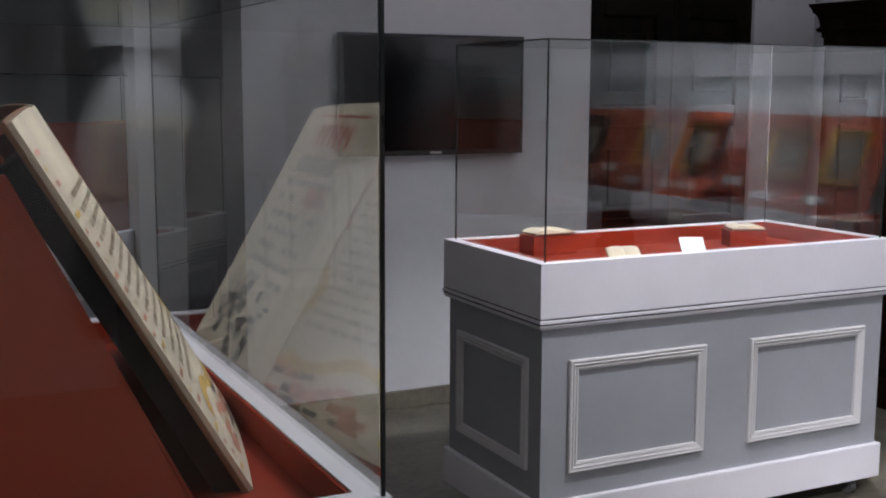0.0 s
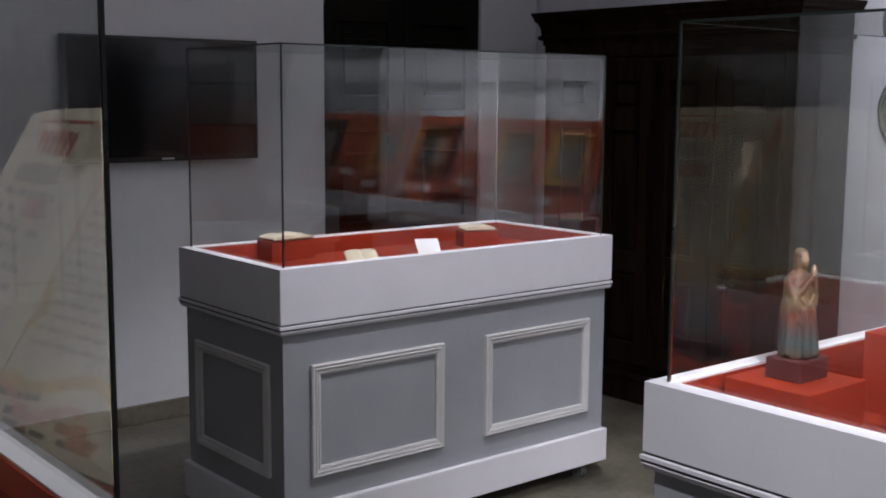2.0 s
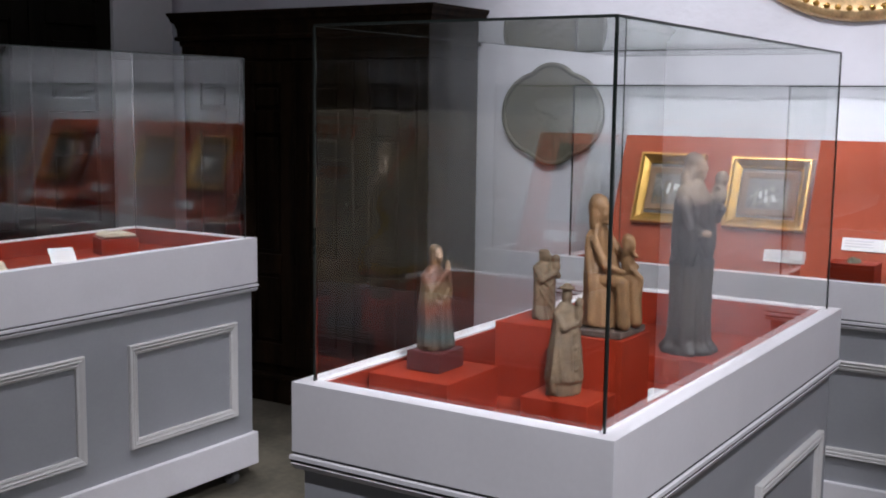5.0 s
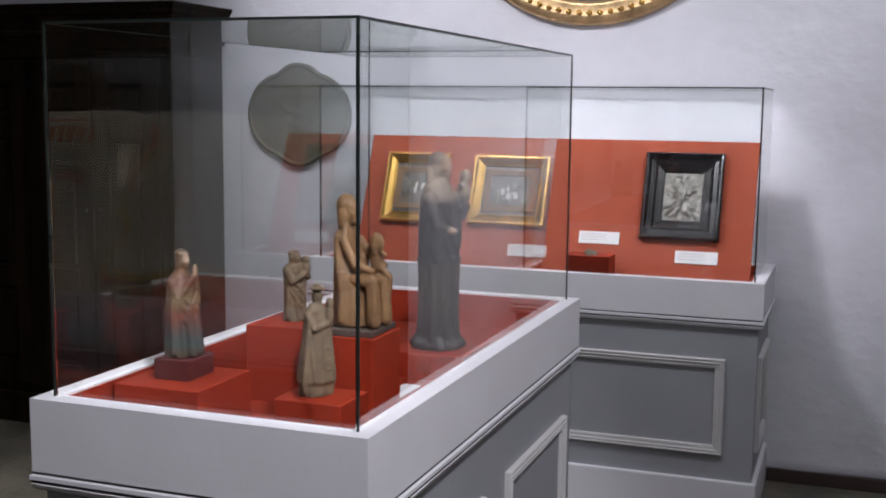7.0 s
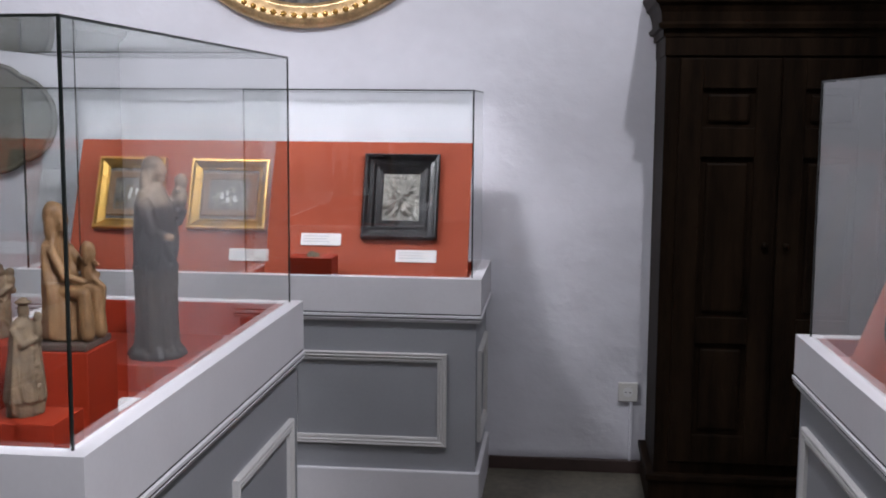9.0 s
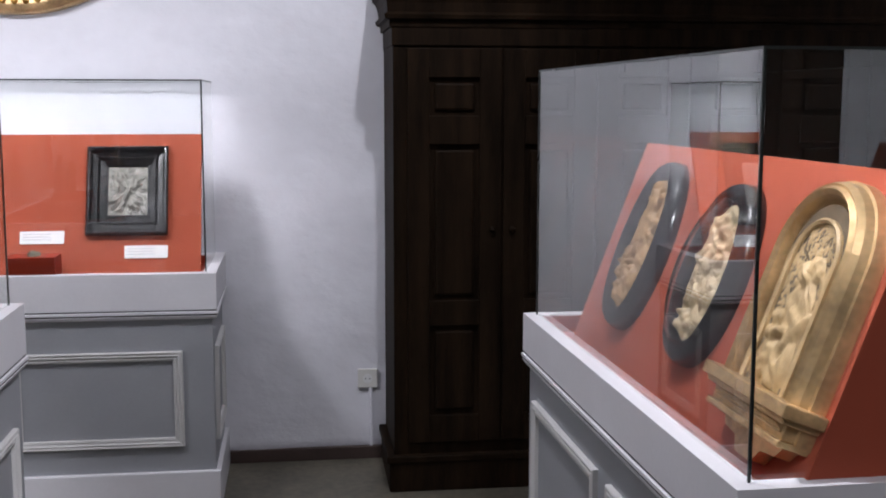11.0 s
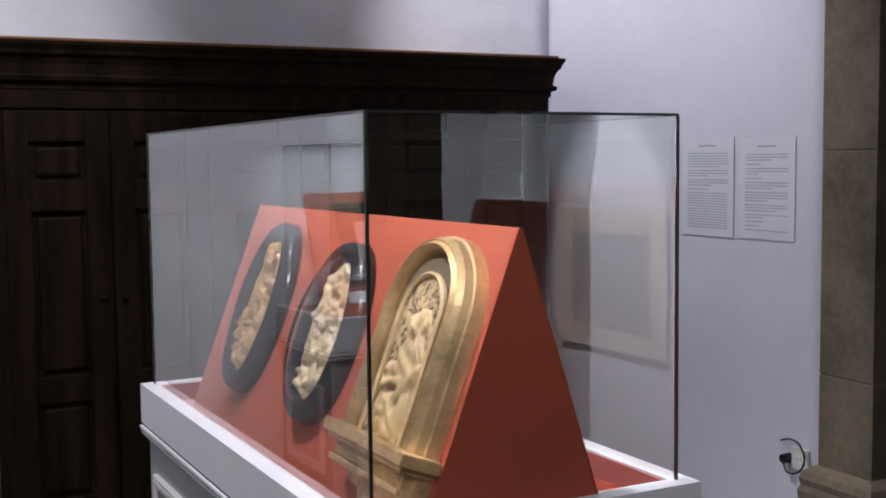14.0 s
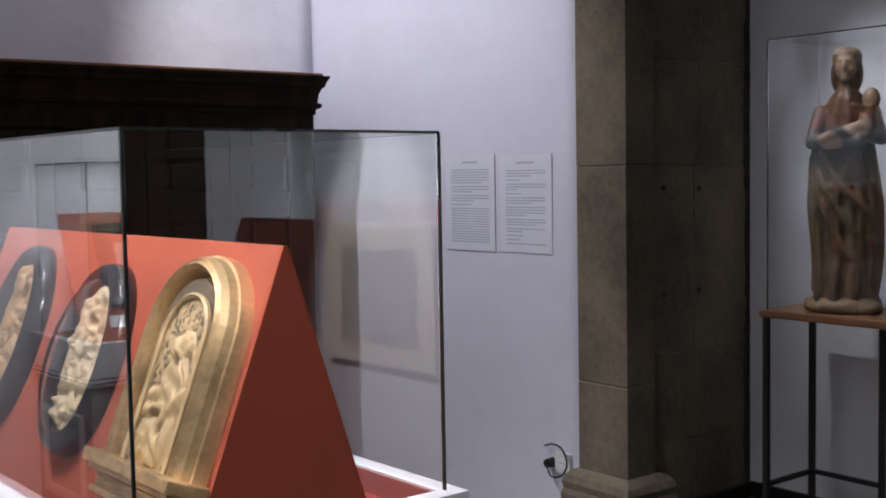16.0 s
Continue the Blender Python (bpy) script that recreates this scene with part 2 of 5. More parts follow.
def relief(bm, outline, height, seed, bumps, rings=14):
    """A carved plate within an outline: concentric rings pushed up by figures, drapery and fine cutting."""
    cx = sum(p[0] for p in outline) / len(outline)
    cy = sum(p[1] for p in outline) / len(outline)
    dense = []
    for i, p in enumerate(outline):
        q = outline[(i + 1) % len(outline)]
        k = max(1, int((Vector(q) - Vector(p)).length / 0.004))
        dense += [(p[0] + (q[0] - p[0]) * j / k, p[1] + (q[1] - p[1]) * j / k) for j in range(k)]

    def up(x, y):
        z = 0.0
        for n, (bx, by, rx, ry, hh) in enumerate(bumps):
            a = 0.9 * math.sin(n * 2.3 + seed)
            dx, dy = (x - bx) * math.cos(a) - (y - by) * math.sin(a), (x - bx) * math.sin(a) + (y - by) * math.cos(a)
            d = (dx / rx) ** 2 + (dy / ry) ** 2
            if d < 1:
                fold = 1 + 0.22 * math.sin(dx / rx * 7 + 3 * dy / ry + n)
                z = max(z, hh * math.sqrt(1 - d) * fold)
        v = Vector((x * 60 + seed, y * 60, seed))
        return z + height * max(0.0, noise.noise(v)) * 1.2 + height * 0.45 * noise.noise(v * 2.7)

    old = None
    for r in range(rings, 0, -1):
        s = r / rings
        ring = [bm.verts.new((cx + (x - cx) * s, cy + (y - cy) * s, 0 if r == rings else up(cx + (x - cx) * s, cy + (y - cy) * s))) for x, y in dense]
        if old:
            for i in range(len(ring)):
                j = (i + 1) % len(ring)
                bm.faces.new((old[i], old[j], ring[j], ring[i]))
        old = ring
    mid = bm.verts.new((cx, cy, up(cx, cy)))
    for i in range(len(old)):
        bm.faces.new((old[i], old[(i + 1) % len(old)], mid))


def plate(bm, outline, z0, z1):
    a = [bm.verts.new((x, y, z0)) for x, y in outline]
    b = [bm.verts.new((x, y, z1)) for x, y in outline]
    bm.faces.new(a[::-1])
    bm.faces.new(b)
    for i in range(len(a)):
        j = (i + 1) % len(a)
        bm.faces.new((a[i], a[j], b[j], b[i]))


def tube(bm, a, b, r, n=10, r2=None):
    a, b = Vector(a), Vector(b)
    q = (b - a).to_track_quat("Z", "Y")
    ra = [bm.verts.new(a + q @ Vector((r * math.cos(2 * math.pi * i / n), r * math.sin(2 * math.pi * i / n), 0))) for i in range(n)]
    r2 = r if r2 is None else r2
    rb = [bm.verts.new(b + q @ Vector((r2 * math.cos(2 * math.pi * i / n), r2 * math.sin(2 * math.pi * i / n), 0))) for i in range(n)]
    bm.faces.new(ra[::-1])
    bm.faces.new(rb)
    for i in range(n):
        bm.faces.new((ra[i], ra[(i + 1) % n], rb[(i + 1) % n], rb[i]))


def ball(bm, c, rx, ry, rz, n=12):
    lo, hi = bm.verts.new((c[0], c[1], c[2] - rz)), bm.verts.new((c[0], c[1], c[2] + rz))
    rings = []
    for j in range(1, n):
        a = math.pi * j / n - math.pi / 2
        rings.append([bm.verts.new((c[0] + rx * math.cos(a) * math.cos(math.pi * i / n), c[1] + ry * math.cos(a) * math.sin(math.pi * i / n), c[2] + rz * math.sin(a))) for i in range(2 * n)])
    for i in range(2 * n):
        k = (i + 1) % (2 * n)
        bm.faces.new((lo, rings[0][k], rings[0][i]))
        bm.faces.new((hi, rings[-1][i], rings[-1][k]))
        for p, q in zip(rings, rings[1:]):
            bm.faces.new((p[i], p[k], q[k], q[i]))


# ---- the setting ----
XW, YN, YS, XB, ZC = 4.845, 4.95, -3.0, -7.0, 3.6     # inner faces of the walls, ceiling height


def setting(name, bm, mat, label, category):
    return tagged(part(name, bm, mat), label, category, kind="structure")


def wavy_wall(name, a, b, z0, z1, thick, mat, label, side, amount=0.006):
    """An uneven plastered wall from a to b, its face on the line, its thickness to the given side."""
    a, b = Vector(a), Vector(b)
    d = (b - a).normalized()
    nrm = Vector((-d.y, d.x)) * side
    nx, nz = max(2, int((b - a).length / 0.09)), int((z1 - z0) / 0.09)
    bm = bmesh.new()
    grid = []
    for i in range(nx + 1):
        col = []
        for j in range(nz + 1):
            p = a.lerp(b, i / nx)
            z = z0 + (z1 - z0) * j / nz
            edge = min(i, nx - i, 2) / 2
            w = amount * edge * (noise.noise(Vector((p.x * 1.9, p.y * 1.9, z * 1.9))) + 0.5 * noise.noise(Vector((p.x * 5, p.y * 5, z * 5))))
            col.append(bm.verts.new((p.x + nrm.x * w, p.y + nrm.y * w, z)))
        grid.append(col)
    for i in range(nx):
        for j in range(nz):
            bm.faces.new((grid[i][j], grid[i + 1][j], grid[i + 1][j + 1], grid[i][j + 1]))
    rim = [grid[i][0] for i in range(nx + 1)] + [grid[nx][j] for j in range(1, nz + 1)] + [grid[i][nz] for i in range(nx - 1, -1, -1)] + [grid[0][j] for j in range(nz - 1, 0, -1)]
    back = [bm.verts.new((v.co.x + nrm.x * thick, v.co.y + nrm.y * thick, v.co.z)) for v in rim]
    for i in range(len(rim)):
        j = (i + 1) % len(rim)
        bm.faces.new((rim[i], rim[j], back[j], back[i]))
    ob = setting(name, bm, mat, label, "wall")
    for p in ob.data.polygons:
        p.use_smooth = len(p.vertices) == 4 and abs(p.normal.z) < 0.5
    return ob


wavy_wall("wall_east", (XW, YS), (XW, YN), 0, ZC, 0.4, plaster, "uneven whitewashed plaster wall with faint cracks", -1, 0.015)
wavy_wall("wall_south", (2.99, YS), (XW + 0.05, YS), 0, ZC, 0.4, plaster_south, "smooth white plaster wall with notices", -1, 0.002)
setting("wall_south_far", boxes((XB, YS - 0.4, 0, 1.0, YS, ZC)), plaster_smooth, "white plaster wall past the stone recess", "wall")
# north wall, with the doorway left open
DX0, DX1, DZ = 3.327, 4.403, 2.6
setting("wall_north", boxes((-1.2, YN, 2.7, 1.50, YN + 0.3, ZC), (1.50, YN, 0, DX0, YN + 0.3, ZC), (DX1, YN, 0, XW, YN + 0.3, ZC), (DX0, YN, DZ, DX1, YN + 0.3, ZC)), plaster_smooth, "pale grey painted plaster wall behind the screen", "wall")
# added out of view, dark so that the case glass reflects less haze
setting("unseen_dark_wall_north_west", boxes((XB, YN, 0, -1.2, YN + 0.3, ZC)), stone, "unseen wall past the wide opening, made dark for the glass reflections", "wall")
# unseen closing wall: distance and pale tone chosen for bounce and reflections
setting("wall_west", boxes((XB - 0.3, YS - 1.4, 0, XB, 8.3, ZC)), plaster_smooth, "unseen closing wall, pale for its bounce light", "wall")
setting("floor", boxes((XB, YS - 1.4, -0.1, XW + 0.4, 8.3, 0)), floor_stone, "dark worn stone floor with stains", "floor")
setting("ceiling", boxes((XB - 0.3, YS - 1.4, ZC, XW + 0.4, 8.3, ZC + 0.1)), ceiling_paint, "plain pale ceiling", "ceiling")
setting("skirting_east", boxes((XW - 0.015, -0.36, 0, XW + 0.01, 0.294, 0.055), bevel=0.003), skirting_wood, "low dark brown skirting board", "skirting")
setting("wall_back_room", boxes((XB, 8.0, 0, XW, 8.3, ZC), (2.6, YN + 0.3, 0, 2.9, 8.0, ZC)), plaster_smooth, "dim grey plaster walls of the room beyond", "wall")
setting("pier_back_room", boxes((1.115, 5.35, 0, 1.335, 5.6, ZC)), plaster_smooth, "plain plastered pier in the room beyond", "pier")
setting("skirting_north", boxes((1.50, YN - 0.018, 0, DX0 - 0.1, YN + 0.01, 0.09), bevel=0.004), floor_stone, "grey stone skirting along the wall", "skirting")

# dark double door in the north wall
door = empty("door_1", Matrix.Translation((0, 0, 0)), "tall blackened oak double door with sunk panels, closed", "door", kind="structure")
mid = (DX0 + DX1) / 2
for s0, s1 in ((DX0, mid - 0.004), (mid + 0.004, DX1)):
    leaf = part("door_leaf", boxes((s0, YN + 0.05, 0.01, s1, YN + 0.10, DZ)), door_wood, door)
    rails = boxes((s0, YN + 0.02, 0.01, s0 + 0.1, YN + 0.05, DZ), (s1 - 0.1, YN + 0.02, 0.01, s1, YN + 0.05, DZ), bevel=0.004)
    for z in (0.01, 0.75, 1.35, 1.93, 2.48):
        box(rails, s0 + 0.1, YN + 0.02, z, s1 - 0.1, YN + 0.05, z + 0.12, bevel=0.004)
    part("panel_rails", rails, door_wood, leaf)
    for z in (0.2, 0.94, 1.54, 2.12):
        part("raised_panel", boxes((s0 + 0.15, YN + 0.03, z, s1 - 0.15, YN + 0.05, z + (0.48 if z < 0.5 else 0.3)), bevel=0.008), door_wood, leaf)

# stone recess in the south wall: pier, raised floor, back and side walls
PX, PE, NY, NZ = 2.748, 2.99, -3.667, 0.27
recess = empty("stone_recess", Matrix.Translation((0, 0, 0)), "recess framed by weathered brown sandstone blocks", "recess", kind="structure")
bm = bmesh.new()
rnd = random.Random(3)
zs = [0.30, 0.42, 0.785, 1.57, 2.30, 2.95, ZC]
dark_edge = material("dark_rough_edge", (0.045, 0.037, 0.028), 0.95, spread=0.5, scale=18, fine=90, bump=0.8, dist=0.01)
block_joint = material("pale_mortar", (0.30, 0.28, 0.25), 0.9)
part("mortar_core", boxes((PX + 0.004, -3.108, NZ, PE - 0.004, YS + 0.031, ZC), (PX + 0.018, NY, NZ, PX + 0.3, -3.15, ZC)), block_joint, recess)
for z0, z1 in zip(zs, zs[1:]):
    if z0 < 0.4:
        continue
    part("pier_block", boxes((PX + rnd.uniform(0, .002), -3.11, z0 + 0.002, PE + rnd.uniform(0, .003), YS + 0.035 + rnd.uniform(0, .002), z1 - 0.002), bevel=0.003), stone, recess)
for z0, z1 in zip([0.27, 0.55, 0.88, 1.57, 1.95, 2.5, 3.1], [0.55, 0.88, 1.57, 1.95, 2.5, 3.1, ZC]):
    cut = -3.11 - 0.22 - 0.14 * rnd.random()
    for y0, y1 in ((-3.116, cut + 0.003), (cut - 0.003, NY - 0.02)):
        part("jamb_block", boxes((PX + 0.012 + rnd.uniform(0, .004), y1, z0 + 0.0015, PX + 0.25, y0, z1 - 0.0015), bevel=0.003), stone, recess)
# old fixing holes in the jamb, and the ragged dark edge where it meets the plaster
for hy, hz in ((-3.173, 1.488), (-3.371, 1.481), (-3.173, 1.100), (-3.369, 1.105)):
    bm = bmesh.new()
    tube(bm, (PX + 0.006, hy, hz), (PX + 0.03, hy, hz), 0.009, 12)
    part("fixing_hole", bm, groove_dark, recess, "small dark hole in the stone")
bm = bmesh.new()
rims = []
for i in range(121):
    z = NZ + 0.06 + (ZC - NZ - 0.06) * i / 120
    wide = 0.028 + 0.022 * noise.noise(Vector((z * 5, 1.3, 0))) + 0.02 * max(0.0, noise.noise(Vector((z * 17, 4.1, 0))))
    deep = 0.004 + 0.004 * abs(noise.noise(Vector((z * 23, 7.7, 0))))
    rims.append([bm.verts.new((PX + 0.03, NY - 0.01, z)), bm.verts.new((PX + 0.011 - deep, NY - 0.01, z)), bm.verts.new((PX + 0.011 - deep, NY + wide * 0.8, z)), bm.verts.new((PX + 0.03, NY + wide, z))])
for p, q in zip(rims, rims[1:]):
    for k in range(4):
        j = (k + 1) % 4
        bm.faces.new((p[k], p[j], q[j], q[k]))
part("ragged_edge", bm, dark_edge, recess, "dark ragged edge strip")
base = bmesh.new()
prof = [(0.0, 0.0), (0.045, 0.0), (0.048, 0.03), (0.04, 0.05), (0.045, 0.075), (0.036, 0.10), (0.02, 0.115), (0.0, 0.125)]
moulding(base, [(PX, -3.13), (PE, -3.13), (PE, YS + 0.04), (PX, YS + 0.04)], prof)
part("pier_base", base, stone, recess, m=Matrix.Translation((0, 0, 0.335)))
setting("recess_floor", boxes((1.0, NY - 0.02, 0.0, 3.2, YS + 0.12, NZ)), floor_stone, "raised dark stone floor of the recess", "floor")
setting("wall_recess", boxes((0.8, NY - 0.3, NZ, 3.2, NY, ZC)), plaster_smooth, "grey-white plaster back wall of the recess", "wall")
setting("wall_recess_side", boxes((0.8, NY, NZ, 1.0, YS, ZC)), stone, "sandstone side of the recess", "wall")
setting("skirting_recess", boxes((1.0, NY - 0.005, NZ, PX, NY + 0.015, NZ + 0.06), (PX - 0.008, NY, NZ, PX + 0.014, -3.13, NZ + 0.05)), black_metal, "low black skirting in the recess", "skirting")


# ---- display cases ----
def castor(parent, x, y):
    c = bmesh.new()
    tube(c, (x - 0.014, y, 0.03), (x + 0.014, y, 0.03), 0.03, 16)
    box(c, x - 0.02, y - 0.012, 0.035, x - 0.016, y + 0.012, 0.075)
    box(c, x + 0.016, y - 0.012, 0.035, x + 0.02, y + 0.012, 0.075)
    part("castor", c, rubber, parent, "grey swivel castor")


def panel_frame(parent, w, h, m):
    bm = bmesh.new()
    moulding(bm, rect(w - 0.07, h - 0.07), [(0.0, 0.0), (0.0, 0.010), (0.008, 0.013), (0.010, 0.009), (0.020, 0.016), (0.023, 0.012), (0.031, 0.016), (0.035, 0.013), (0.035, 0.0)])
    part("panel_moulding", bm, paint_trim, parent, m=m)


def display_case(m, w, d, top, band, plinth_top, plinth_bottom, glass_h, panels, label, pz, inset=0.045, wheels=True, open_back=False, deck=0.045, joints="all", jw=0.0022, glass_out=0.012):
    """A panelled case with a glazed hood; local origin on the floor at its middle, w along x, d along y. panels: {side: [(centre, width)]}."""
    case = empty("display_case", m, label, "display case", group="glazed museum cases")
    x, y = w / 2, d / 2
    b = band
    body = part("body", boxes((-x + 0.018, -y + 0.018, plinth_top - 0.01, x - 0.018, y - 0.018, top - b)), paint_grey, case)
    rim = bmesh.new()
    moulding(rim, rect(w, d), [(-inset, 0), (0, 0), (0, 0), (0.0, -b + 0.036), (-0.004, -b + 0.034), (-0.004, -b + 0.030), (0.004, -b + 0.028), (0.004, -b + 0.020), (-0.002, -b + 0.018), (-0.002, -b + 0.014), (0.002, -b + 0.011), (-0.004, -b), (-inset, -b)])
    part("top_band", rim, paint_white, case, "white moulded top band", m=Matrix.Translation((0, 0, top)))
    # near-black strips in the band's grooves, the shade there given as colour
    gaps = bmesh.new()
    moulding(gaps, rect(w, d), [(-0.0045, -b + 0.0335), (-0.0015, -b + 0.0335), (-0.0015, -b + 0.0305), (-0.0045, -b + 0.0305)])
    moulding(gaps, rect(w, d), [(-0.004, -b + 0.0178), (0.0015, -b + 0.0178), (0.0015, -b + 0.0142), (-0.004, -b + 0.0142)])
    part("band_groove", gaps, groove_dark, case, "dark shadow groove", m=Matrix.Translation((0, 0, top)))
    part("lining", boxes((-x + inset, -y + inset, top - b, x - inset, y - inset, top - deck)), red_felt, case, "red lined case floor")
    lip = bmesh.new()
    moulding(lip, rect(w - 2 * inset, d - 2 * inset), [(-0.006, -deck), (-0.0005, -deck), (-0.0005, -0.004), (-0.006, -0.004)])
    part("lining_edge", lip, red_felt, case, "red lined inner edge", m=Matrix.Translation((0, 0, top)))
    pl = boxes((-x, -y, plinth_bottom, x, y, plinth_top), bevel=0.005)
    part("plinth", pl, paint_white, case, "white painted plinth")
    zc, hh = (pz[0] + pz[1]) / 2, pz[1] - pz[0]
    for side, items in panels.items():
        for c, pw in items:
            turn = {"front": pose(c, -y + 0.018, zc, 90, 0, 0), "back": pose(c, y - 0.018, zc, 90, 0, 180), "left": pose(-x + 0.018, c, zc, 90, 0, -90), "right": pose(x - 0.018, c, zc, 90, 0, 90)}[side]
            panel_frame(case, pw, hh, turn)
    if wheels:
        for sx in (-1, 1):
            for sy in (-1, 1):
                castor(case, sx * (x - 0.10), sy * (y - 0.06))
    # glazed hood
    g0, g1, th = top - 0.006, top + glass_h, 0.004
    gx, gy = x - inset + glass_out, y - inset + glass_out
    panes = [(-gx, -gy, g0, gx, -gy + th, g1), (-gx, gy - th, g0, gx, gy, g1), (-gx, -gy + th + .0005, g0, -gx + th, gy - th - .0005, g1), (gx - th, -gy + th + .0005, g0, gx, gy - th - .0005, g1), (-gx, -gy, g1 + .0005, gx, gy, g1 + th)]
    for a in panes:
        ob = part("glass_pane", boxes(a), glass, case)
        ob.visible_shadow = False
    js = bmesh.new()
    for sx in (-1, 1):
        for sy in ((-1, 1) if joints == "all" else (-1,)):
            cx, cy = sx * gx, sy * gy
            box(js, cx - jw, cy - jw, top, cx + jw, cy + jw, g1)
    for sy in (-1, 1):
        box(js, -gx, sy * gy - 0.002, g1, gx, sy * gy + 0.002, g1 + th + 0.001)
    for sx in (-1, 1):
        box(js, sx * gx - 0.002, -gy, g1, sx * gx + 0.002, gy, g1 + th + 0.001)
    part("glass_edge", js, joint, case, "dark green glass edges")
    return case


# case with the open books, in front of the north wall
B_TOP = 1.0
B = pose(2.665, 3.408, 0, 0, 0, -0.27)
case_b = display_case(B, 1.544, 0.694, B_TOP, 0.214, 0.205, 0.07, 0.703, {"front": [(-0.3715, 0.561), (0.384, 0.552)], "left": [(0.0, 0.50)], "right": [(0.0, 0.50)]}, "grey panelled display case with white band, glass hood and open books", (0.293, 0.674), deck=0.065)

# case with the statues
C_TOP = 0.9917
C = pose(2.496, 1.101, 0, 0, 0, -0.325)
case_c = display_case(C, 1.523, 0.698, C_TOP, 0.178, 0.2, 0.07, 0.697, {"front": [(-0.365, 0.56), (0.375, 0.56)], "left": [(0.0, 0.5)], "right": [(0.0, 0.5)]}, "grey panelled display case with white band, glass hood and carved statues", (0.29, 0.667), deck=0.10)

# case against the east wall, with framed pictures
D_W, D_D = 1.84, 0.585
DM = pose(XW - D_D / 2 - 0.002, 0.296 + D_W / 2, 0, 0, 0, -90)
case_d = display_case(DM, D_W, D_D, 0.914, 0.170, 0.16, 0.0, 0.704, {"front": [(0.48, 0.62), (-0.36, 0.78)], "right": [(0.0, 0.40)], "left": [(0.0, 0.4)]}, "grey panelled wall case with white band, glass hood and framed pictures", (0.257, 0.622), wheels=False, inset=0.05, joints="front")

# case with the relief plaques
E_W, E_D, E_TOP = 1.534, 0.704, 0.937
EM = pose(2.47, -1.023, 0, 0, 0, 1.38)
case_e = display_case(EM, E_W, E_D, E_TOP, 0.146, 0.2, 0.07, 0.691, {"back": [(-0.36, 0.62), (0.36, 0.62)], "left": [(0, 0.45)], "right": [(0, 0.45)]}, "grey panelled display case with white band, glass hood and relief plaques", (0.29, 0.70), deck=0.05)

# case with the manuscript, in the foreground
SA = 0.91
ax1, ay0, ay1 = 0.708 * SA, 1.627 * SA, 3.29 * SA
A_TOP = 1.55 - 0.65 * SA
A_D = 0.78
A_TURN = pose(0, 0, 0.006, 0, 0, -0.68)
AM = A_TURN @ pose(ax1 - A_D / 2, (ay0 + ay1) / 2, 0, 0, 0, 90)
case_a = display_case(AM, ay1 - ay0, A_D, A_TOP, 0.18, 0.2, 0.07, 0.735, {"front": [(-0.36, 0.6), (0.36, 0.6)], "left": [(0, 0.45)]}, "grey panelled display case with glass hood and slanted manuscript sheet", (0.29, 0.66), deck=0.06, jw=0.003, glass_out=0.034)

# one more case, askew in the dim room beyond
GM = pose(0.88, 5.75, 0, 0, 0, 41.8)
case_g = display_case(GM, 1.72, 0.72, 0.88, 0.17, 0.2, 0.07, 0.72, {"front": [(-0.4, 0.62), (0.4, 0.62)], "right": [(0, 0.45)]}, "grey panelled display case with glass hood in the dim back room", (0.29, 0.64), deck=0.05)


